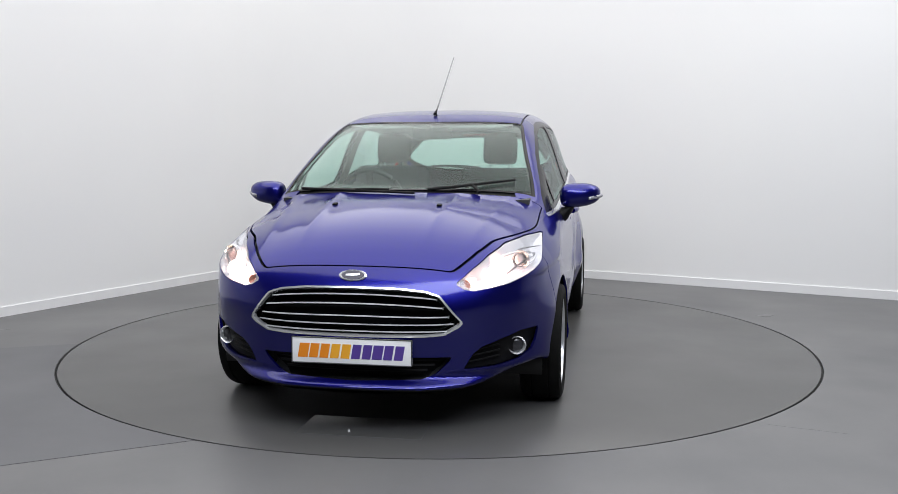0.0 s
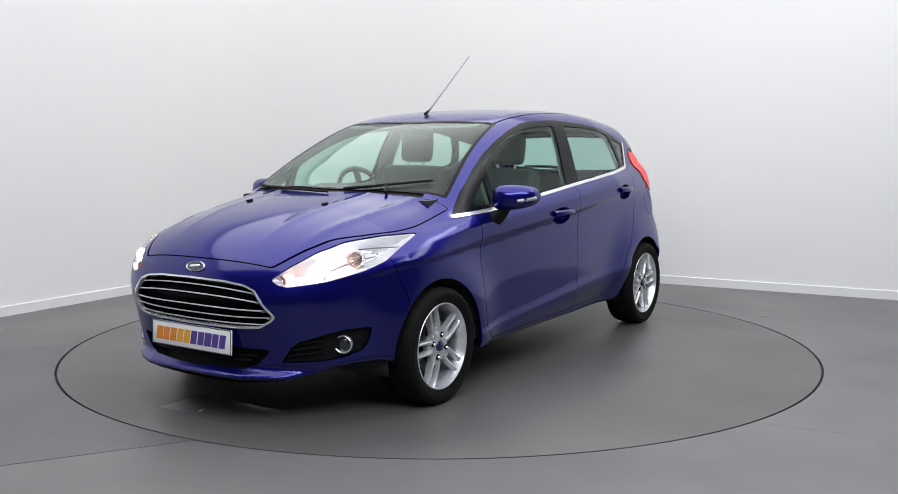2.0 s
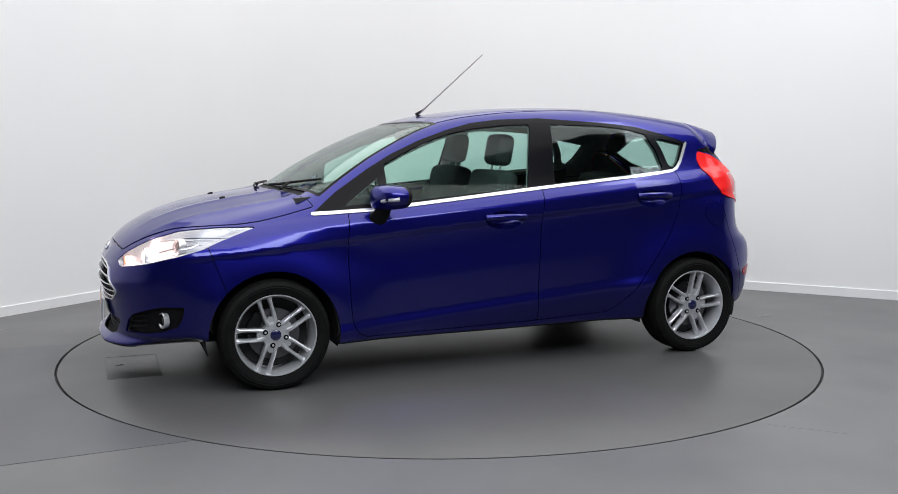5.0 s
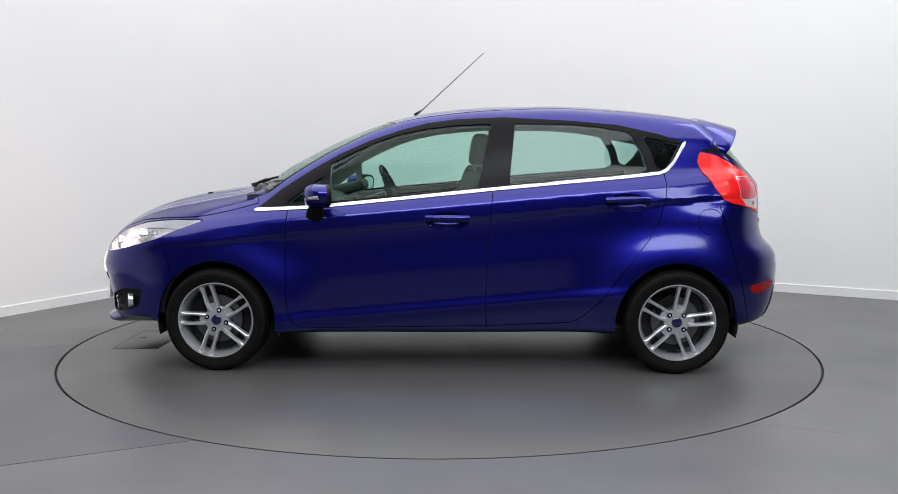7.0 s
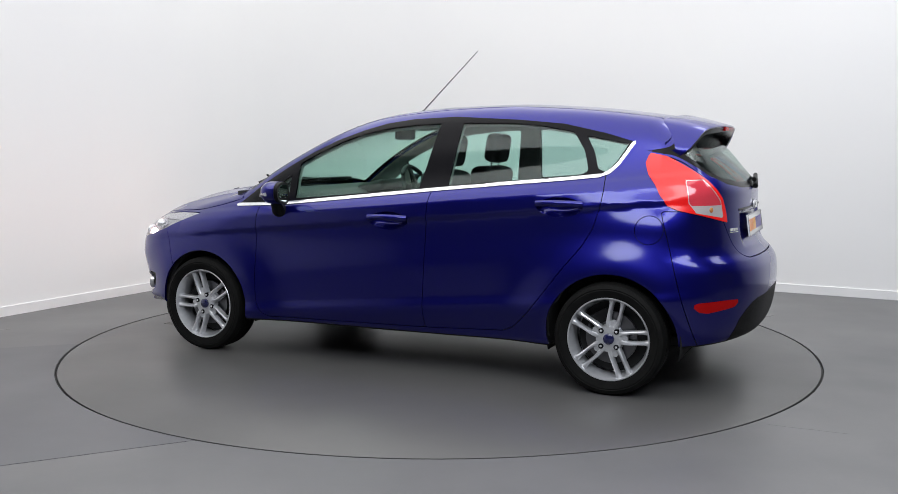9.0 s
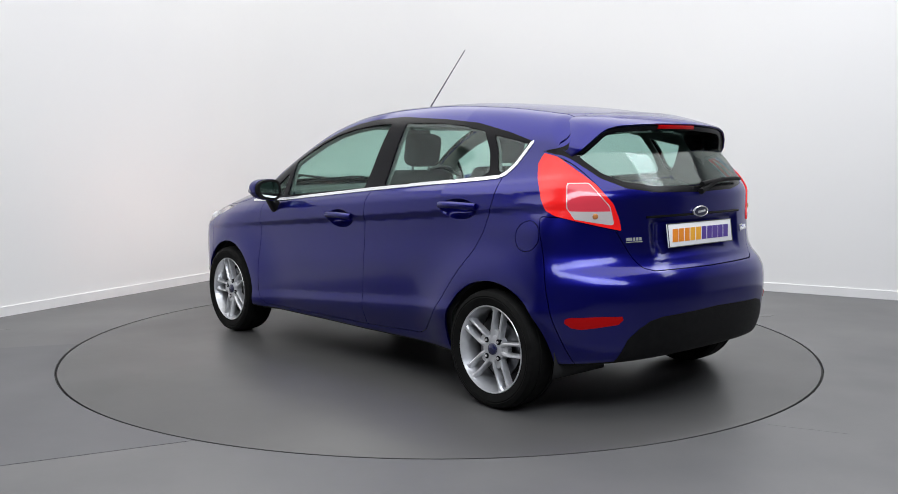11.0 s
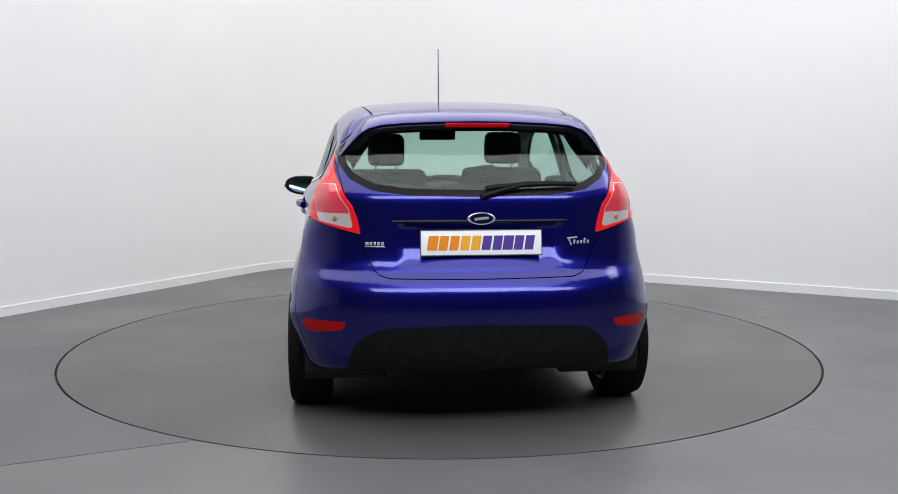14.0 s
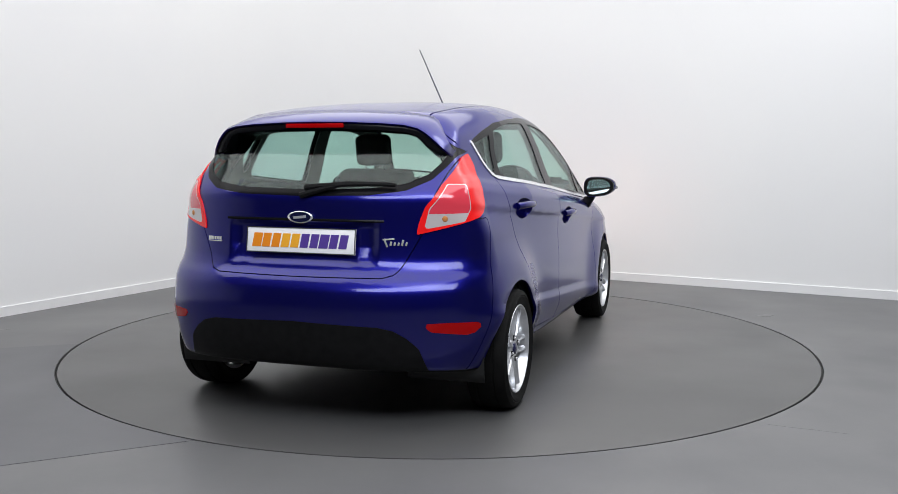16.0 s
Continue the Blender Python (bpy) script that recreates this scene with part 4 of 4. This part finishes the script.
# ---- spoiler with a black underside and a high brake light ----
def spoiler():
    stations = [(0.0, -1.43, 1.384, -1.668, 1.338, 0.03), (0.15, -1.43, 1.382, -1.664, 1.336, 0.03), (0.3, -1.42, 1.374, -1.65, 1.33, 0.03),
                (0.4, -1.405, 1.364, -1.632, 1.322, 0.03), (0.455, -1.39, 1.352, -1.618, 1.308, 0.028), (0.485, -1.39, 1.334, -1.607, 1.29, 0.026),
                (0.515, -1.40, 1.302, -1.592, 1.262, 0.024), (0.55, -1.42, 1.25, -1.565, 1.222, 0.022), (0.582, -1.45, 1.2, -1.525, 1.186, 0.02)]
    full = [(-y, *r) for y, *r in stations[:0:-1]] + stations
    top, low = bmesh.new(), bmesh.new()
    a, b = [], []
    for y, xf, zf, xt, zt, th in full:
        y *= 1.025
        zf, zt = zf - 0.008, zt - 0.014
        s = 1 if y >= 0 else -1
        inw = 0.0 if abs(y) < 0.42 else min((abs(y) - 0.42) / 0.1, 1.0) * 0.035
        a.append([top.verts.new(p) for p in ((xf, y, zf - 0.006), (xf - 0.03, y, zf + 0.001), ((xf + xt) / 2, y, (zf + zt) / 2 + 0.006), (xt + 0.008, y, zt + 0.001), (xt, y, zt - 0.005), (xt + 0.003, y - s * 0.003, zt - 0.011))])
        b.append([low.verts.new(p) for p in ((xt + 0.005, y - s * 0.004, zt - 0.0105), (xt + 0.014, y - s * inw, zt - th - 0.004), (xt + 0.06, y - s * inw * 1.4, zt - th - 0.014), (xf - 0.01, y - s * inw * 1.6, zf - 0.085))])
    for rows, bm in ((a, top), (b, low)):
        for r, q in zip(rows, rows[1:]):
            for i in range(len(r) - 1):
                bm.faces.new((r[i], r[i + 1], q[i + 1], q[i]))
    bmesh.ops.recalc_face_normals(top, faces=top.faces)
    bmesh.ops.recalc_face_normals(low, faces=low.faces)
    ob = part("spoiler", top, PAINT, car, "dark blue roof spoiler")
    sol = ob.modifiers.new("thickness", "SOLIDIFY")
    sol.thickness, sol.offset = 0.004, 0
    under_side = part("spoiler_underside", low, GLOSS_BLACK, ob, "black spoiler underside")
    sol = under_side.modifiers.new("thickness", "SOLIDIFY")
    sol.thickness, sol.offset = 0.004, 0
    bm = box(pose(-1.657, 0, 1.3025), 0.02, 0.28, 0.02, 0.005)
    part("brake_light", bm, DARK_RED, ob, "red high-level brake light")


spoiler()


# ---- wipers, washer jets, aerial ----
def wiper(points, lift, parent, pivot=None, stout=1.0):
    line = []
    for x, y, z in points:
        at, out = on_skin(x, y or 1e-6, z, lift)
        line.append(at)
    blade = part("wiper", tube(line, 0.008 * stout, 8, 0.006 * stout), PLASTIC, parent, "black wiper blade")
    mid = len(line) // 2
    if pivot:
        a, out = on_skin(*pivot, 0.014)
        part("wiper_arm", tube([a, (a + line[mid]) / 2 + Vector((0, 0, 0.006)), line[mid] + Vector((0, 0, 0.006))], 0.009 * stout, 8, 0.006 * stout), PLASTIC, blade)


wiper([(1.13 - 0.35 * y * y + 0.01 * i, y, 0.98) for i, y in enumerate([-0.55 + 0.08 * j for j in range(9)])][::1], 0.01, car, (1.17, -0.05, 0.97))
wiper([(1.14 - 0.013 * j - 0.35 * (0.14 + 0.052 * j) ** 2, 0.14 + 0.052 * j, 0.98 + 0.004 * j) for j in range(9)], 0.01, car, (1.12, 0.4, 0.96))
wiper([(-1.76, -0.02 - 0.05 * j, 1.01 + 0.006 * j) for j in range(9)], 0.022, tailgate, (-1.78, 1e-6, 0.992), 1.6)
for y in (0.252, -0.252):
    at, out = on_skin(1.41, y, 0.9, 0.004)
    part("washer_jet", box(facing(at, out, Vector((1, 0, 0))), 0.022, 0.03, 0.012, 0.004), PLASTIC, car, "black washer jet")
foot = on_skin(0.215, 1e-6, 1.4, 0.0)[0]
tip = Vector((-0.207, 0.04, 1.772))
aerial_line = [foot.lerp(tip, i / 10) for i in range(11)]
aerial = part("aerial", tube(aerial_line, 0.0048, 8, 0.003), node_material("grey_aerial_wire", (0.24, 0.24, 0.25), 0.35, 0.4), car, "slim raked roof aerial")
part("aerial_base", tube([foot - Vector((0.02, 0, 0.006)), foot + Vector((0, 0, 0.012)), foot.lerp(tip, 0.16)], 0.018, 10, 0.005), PLASTIC, aerial, "black aerial base")


# ---- door mirrors ----
def mirror(s):
    holder = new("door_mirror")
    holder.parent = car
    holder["label"] = "dark blue door mirror with an indicator"
    cx, cy, cz = 0.672, 0.885, 0.952

    def shell(r, x0, x1, mat, nm, z0=-1.0, z1=1.0, grow=1.0):
        bm = bmesh.new()
        rows = []
        for i in range(13):
            u = x0 + (x1 - x0) * i / 12
            k = max(1 - max(u, 0) ** 2.4, 0.0) ** 0.5 if u > 0 else 1 - 0.06 * u * u
            row = []
            for j in range(28):
                a = 2 * math.pi * j / 28
                c, d = math.cos(a), math.sin(a)
                y = math.copysign(abs(c) ** 0.7, c) * 0.107 * k * grow
                z = math.copysign(abs(d) ** 0.72, d) * 0.064 * k * grow * (1.0 - 0.22 * math.copysign(1, c) * abs(c) * 1.0)
                z = min(max(z, z0 * 0.07), z1 * 0.07)
                row.append(bm.verts.new((cx + 0.075 * u - 0.03 * (y / 0.1) * 1.0, s * (cy + y), cz + z + 0.006 * y / 0.1)))
            rows.append(row)
        for a, b in zip(rows, rows[1:]):
            for j in range(28):
                bm.faces.new((a[j], a[(j + 1) % 28], b[(j + 1) % 28], b[j]))
        bm.faces.new(rows[0])
        bmesh.ops.remove_doubles(bm, verts=bm.verts, dist=1e-4)
        bmesh.ops.recalc_face_normals(bm, faces=bm.faces)
        return part(nm, bm, mat, holder)

    shell(0, -0.55, 1.0, PAINT, "housing")
    shell(0, -0.85, 0.1, PLASTIC, "mirror_rim", grow=0.97)
    face = shell(0, -0.88, -0.84, node_material("mirror_silver", (0.62, 0.74, 0.75), 0.02, 1.0), "mirror_glass", grow=0.76)
    lens = []
    for j in range(7):
        u = j / 6
        lens.append((cx + 0.05 - 0.075 * u ** 1.5, s * (cy + 0.045 + 0.064 * u ** 0.8), cz - 0.016 + 0.012 * u))
    part("indicator", tube(lens, 0.009, 8, 0.011), INDICATOR, holder, "clear indicator lens")
    foot_bm = bmesh.new()
    rows = []
    for y, x, z, w, h in ((0.77, 0.70, 0.835, 0.085, 0.05), (0.80, 0.70, 0.84, 0.08, 0.05), (0.83, 0.688, 0.87, 0.068, 0.05), (0.865, 0.68, 0.915, 0.06, 0.035)):
        rows.append([foot_bm.verts.new((x + w * math.cos(2 * math.pi * j / 14) * 0.6, s * (y + 0.012 * math.sin(2 * math.pi * j / 14)), z + h * math.sin(2 * math.pi * j / 14))) for j in range(14)])
    for a, b in zip(rows, rows[1:]):
        for j in range(14):
            foot_bm.faces.new((a[j], a[(j + 1) % 14], b[(j + 1) % 14], b[j]))
    foot_bm.faces.new(rows[0]), foot_bm.faces.new(rows[-1])
    bmesh.ops.recalc_face_normals(foot_bm, faces=foot_bm.faces)
    part("mirror_foot", foot_bm, PLASTIC, holder, "black mirror foot")


mirror(1), mirror(-1)

# ---- wheels ----
TYRE = [(0.2, -0.075), (0.227, -0.092), (0.252, -0.097), (0.27, -0.089), (0.278, -0.07), (0.28, -0.045), (0.276, -0.043), (0.276, -0.036), (0.28, -0.034), (0.281, 0.0),
        (0.28, 0.034), (0.276, 0.036), (0.276, 0.043), (0.28, 0.045), (0.278, 0.07), (0.27, 0.089), (0.252, 0.097), (0.247, 0.0945), (0.243, 0.097), (0.227, 0.093), (0.208, 0.087), (0.204, 0.08), (0.2, -0.075)]
BARREL = [(0.188, -0.08), (0.203, -0.078), (0.203, -0.06), (0.193, -0.05), (0.18, 0.0), (0.186, 0.05), (0.195, 0.066), (0.1975, 0.082), (0.2, 0.0875), (0.2045, 0.0885), (0.207, 0.085), (0.206, 0.078)]


def spoke_pair():
    """Two slim near-parallel spokes that leave a broad root at the hub and flare into the rim."""
    bm = bmesh.new()
    for sgn in (1, -1):
        rows = []
        for r, off, w, y in ((0.035, 0.012, 0.018, 0.066), (0.06, 0.019, 0.0145, 0.07), (0.08, 0.0235, 0.0115, 0.072), (0.11, 0.026, 0.0095, 0.0725), (0.145, 0.0265, 0.009, 0.073),
                             (0.172, 0.0265, 0.0105, 0.074), (0.188, 0.0275, 0.0145, 0.075), (0.199, 0.029, 0.019, 0.076)):
            o = off * sgn
            inner = o - sgn * w
            outer = o + sgn * w
            crest = o + sgn * w * 0.25
            rows.append([bm.verts.new((r, yy, t)) for t, yy in ((inner, y - 0.036), (inner, y - 0.012), (o - sgn * w * 0.45, y - 0.002), (crest, y), (o + sgn * w * 0.75, y - 0.004), (outer, y - 0.016), (outer, y - 0.036))])
        for p, q in zip(rows, rows[1:]):
            for i in range(7):
                bm.faces.new((p[i], q[i], q[(i + 1) % 7], p[(i + 1) % 7]))
        bm.faces.new(rows[0]), bm.faces.new(rows[-1])
    web = [(0.03, -0.03), (0.088, -0.02), (0.095, 0.0), (0.088, 0.02), (0.03, 0.03)]
    low, high = ([bm.verts.new((x, y, z)) for x, z in web] for y in (0.035, 0.062))
    bm.faces.new(low), bm.faces.new(high[::-1])
    for i in range(5):
        bm.faces.new((low[i], high[i], high[(i + 1) % 5], low[(i + 1) % 5]))
    bmesh.ops.recalc_face_normals(bm, faces=bm.faces)
    return bm


def make_wheel():
    w = new("wheel")
    w.parent = car
    w["label"] = "silver twin-spoke alloy wheel with a black tyre"
    part("tyre", spun(TYRE, 72), RUBBER, w, "black rubber tyre")
    part("rim", spun(BARREL, 72), ALLOY, w, "silver alloy rim")
    first = part("spoke", spoke_pair(), ALLOY, w)
    for i in range(1, 5):
        ob = new("spoke", first.data)
        ob.parent = w
        ob.matrix_basis = pose(0, 0, 0, 0, 72 * i, 0)
    part("hub", spun([(0.0005, 0.062), (0.05, 0.0685), (0.066, 0.064), (0.072, 0.03), (0.06, 0.02), (0.0005, 0.02)], 40), ALLOY, w)
    part("centre_cap", spun([(0.0005, 0.078), (0.022, 0.077), (0.027, 0.073), (0.028, 0.06), (0.0005, 0.06)], 32), node_material("navy_cap", (0.01, 0.012, 0.06), 0.2, Coat_Weight=1.0), w, "dark blue centre cap")
    # Flat black discs on the hub stand in for the shade in the bolt holes.
    shade_disc = spun([(0.0005, 0.0715), (0.0125, 0.0715), (0.0135, 0.069), (0.0135, 0.055)], 16)
    bolt = spun([(0.0005, 0.078), (0.005, 0.078), (0.0068, 0.075), (0.0068, 0.07)], 6)
    shade_discs = part("bolt_shade_disc", shade_disc, GLOSS_BLACK, w)
    bolts = part("wheel_bolt", bolt, CHROME, w, smooth=False)
    for i in range(4):
        m = pose(0.054 * math.cos(radians(15 + 90 * i)), 0, 0.054 * math.sin(radians(15 + 90 * i)))
        for first in (shade_discs, bolts):
            ob = first if i == 0 else new(first.name.split(".")[0], first.data)
            ob.parent = w
            ob.matrix_basis = m
    # Added black plate: the shade behind the spokes is put into its colour.
    part("spoke_shade_plate", spun([(0.0005, -0.03), (0.178, -0.03), (0.178, -0.026), (0.0005, -0.026)], 40), BLACK_GAP, w, "black plate added for the shade behind the spokes")
    part("brake_disc", spun([(0.05, 0.0), (0.13, 0.0), (0.13, 0.02), (0.05, 0.02), (0.05, 0.0)], 40), STEEL, w)
    part("brake_caliper", box(pose(0.1, 0.01, 0.05, 0, -30), 0.06, 0.05, 0.12, 0.01), PLASTIC, w)
    return w


RAISE = 0.0065
HUB_Z, HUB_Y = 0.279 - RAISE, 0.742
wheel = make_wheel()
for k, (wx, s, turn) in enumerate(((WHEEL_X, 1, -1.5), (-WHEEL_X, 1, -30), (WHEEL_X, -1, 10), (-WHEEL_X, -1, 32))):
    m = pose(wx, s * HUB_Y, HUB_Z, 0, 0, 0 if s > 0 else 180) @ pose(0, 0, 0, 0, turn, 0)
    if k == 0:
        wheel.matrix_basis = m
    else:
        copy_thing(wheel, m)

# dark arch liners
for wx in (WHEEL_X, -WHEEL_X):
    for s in (1, -1):
        bm = bmesh.new()
        r = ARCH + 0.012
        rows = []
        for y in (0.40, 0.76):
            rows.append([bm.verts.new((wx + r * math.cos(radians(a)), s * y, WHEEL_Z + r * math.sin(radians(a)))) for a in range(-15, 196, 7)])
        for i in range(len(rows[0]) - 1):
            bm.faces.new((rows[0][i], rows[0][i + 1], rows[1][i + 1], rows[1][i]))
        bm.faces.new(rows[0])
        ob = part("arch_liner", bm, BLACK_GAP, car, "black wheel arch liner")
        sol = ob.modifiers.new("thickness", "SOLIDIFY")
        sol.thickness = 0.004


# ---- cabin ----
def seat(y, high=0.0):
    ob = new("front_seat")
    ob.parent = car
    ob["label"] = "charcoal fabric front seat"
    part("seat_cushion", box(pose(0.2, y, 0.50 + high, 0, -6), 0.5, 0.5, 0.16, 0.05, 3), FABRIC, ob)
    part("backrest", box(pose(-0.09, y, 0.79 + high, 0, -14), 0.13, 0.48, 0.58, 0.06, 4), FABRIC, ob)
    for s in (1, -1):
        part("bolster", box(pose(-0.05, y + 0.21 * s, 0.75 + high, 0, -14), 0.12, 0.08, 0.45, 0.035, 3), FABRIC, ob)
        part("post", tube([(-0.155, y + 0.06 * s, 1.03 + high), (-0.175, y + 0.06 * s, 1.15 + high)], 0.007, 8), CHROME, ob)
    part("headrest", box(pose(-0.185, y, 1.19 + high, 0, -10), 0.11, 0.215, 0.185, 0.05, 4), FABRIC, ob)


seat(0.345), seat(-0.345, 0.012)
bench = new("rear_bench")
bench.parent = car
bench["label"] = "charcoal fabric rear bench seat"
part("seat_cushion", box(pose(-0.95, 0, 0.52, 0, -5), 0.48, 1.2, 0.15, 0.05, 3), FABRIC, bench)
part("backrest", box(pose(-1.24, 0, 0.78, 0, -18), 0.13, 1.2, 0.5, 0.05, 3), FABRIC, bench)
for y in (0.38, 0, -0.38):
    part("headrest", box(pose(-1.3, y, 0.985, 0, -12), 0.07, 0.25, 0.1, 0.03, 3), FABRIC, bench)
part("parcel_shelf", box(pose(-1.5, 0, 0.955, 0, 4), 0.34, 1.0, 0.02, 0.006), DASH, car, "dark parcel shelf")
profile = [(1.1, 0.7), (1.1, 0.945), (0.98, 0.955), (0.82, 0.95), (0.7, 0.925), (0.62, 0.87), (0.64, 0.8), (0.68, 0.6)]
part("dashboard", extruded([(x, z) for x, z in profile], 1.3, 0.02, Matrix.Translation((0, 0.65, 0)) @ pose(0, 0, 0, 90)), DASH, car, "dark moulded dashboard")
part("binnacle", box(pose(0.66, -0.345, 0.945, 0, 12), 0.2, 0.34, 0.07, 0.03, 3), DASH, car)
m = pose(0.38, -0.345, 0.915, 0, -64, 0)
pts = [m @ Vector((0.18 * math.cos(2 * math.pi * i / 40), 0.18 * math.sin(2 * math.pi * i / 40), 0)) for i in range(41)]
steering = part("steering_wheel", tube(pts, 0.015, 8), DASH, car, "black three-spoke steering wheel")
part("steering_boss", box(m @ pose(0, 0, -0.02), 0.13, 0.15, 0.05, 0.02), DASH, steering)
for a in (0, 180, 270):
    part("wheel_spoke", box(m @ pose(0, 0, 0, 0, 0, a + 90) @ pose(0.11, 0, 0), 0.14, 0.04, 0.015, 0.005), DASH, steering)
part("steering_column", tube([(0.39, -0.345, 0.905), (0.7, -0.345, 0.8)], 0.035, 10), DASH, steering)
mirror_in = part("rear_view_mirror", box(pose(0.3, 0, 1.285, 0, -5), 0.03, 0.23, 0.065, 0.014, 3), PLASTIC, car, "black rear-view mirror")
part("mirror_stalk", tube([(0.31, 0, 1.31), (0.37, 0, 1.345)], 0.008, 8), PLASTIC, mirror_in)
for y in (0.3, -0.3):
    part("sun_visor", box(pose(0.3, y, 1.335, 0, 12), 0.14, 0.36, 0.014, 0.006), LINING, car)


# ---- what moves: the turntable with the car on it turns once in about half a minute ----
AXLE = (-0.0562, -0.0025)
HEADING = ((0, -100.75), (2, -124.3), (4, -147.75), (6.5, -176.45), (8, -193.95), (9, -205.8), (11.5, -234.9), (13, -252.8), (14.5, -270.8), (16, -288.95))


def heading(t):
    """Degrees at t seconds, smooth between the fixed times."""
    return float(np.polyval(np.polyfit(*zip(*HEADING), 4), t))


def motions():
    rows, disc = [], []
    for i in range(33):
        t = i / 2
        a = heading(t)
        c, s = math.cos(radians(a)), math.sin(radians(a))
        rows.append((t, pose(c * AXLE[0] - s * AXLE[1], s * AXLE[0] + c * AXLE[1], RAISE, 0, 0, a)))
        disc.append((t, pose(0, 0, 0, 0, 0, a)))
    walk(car, rows)
    walk(turntable, disc)


motions()
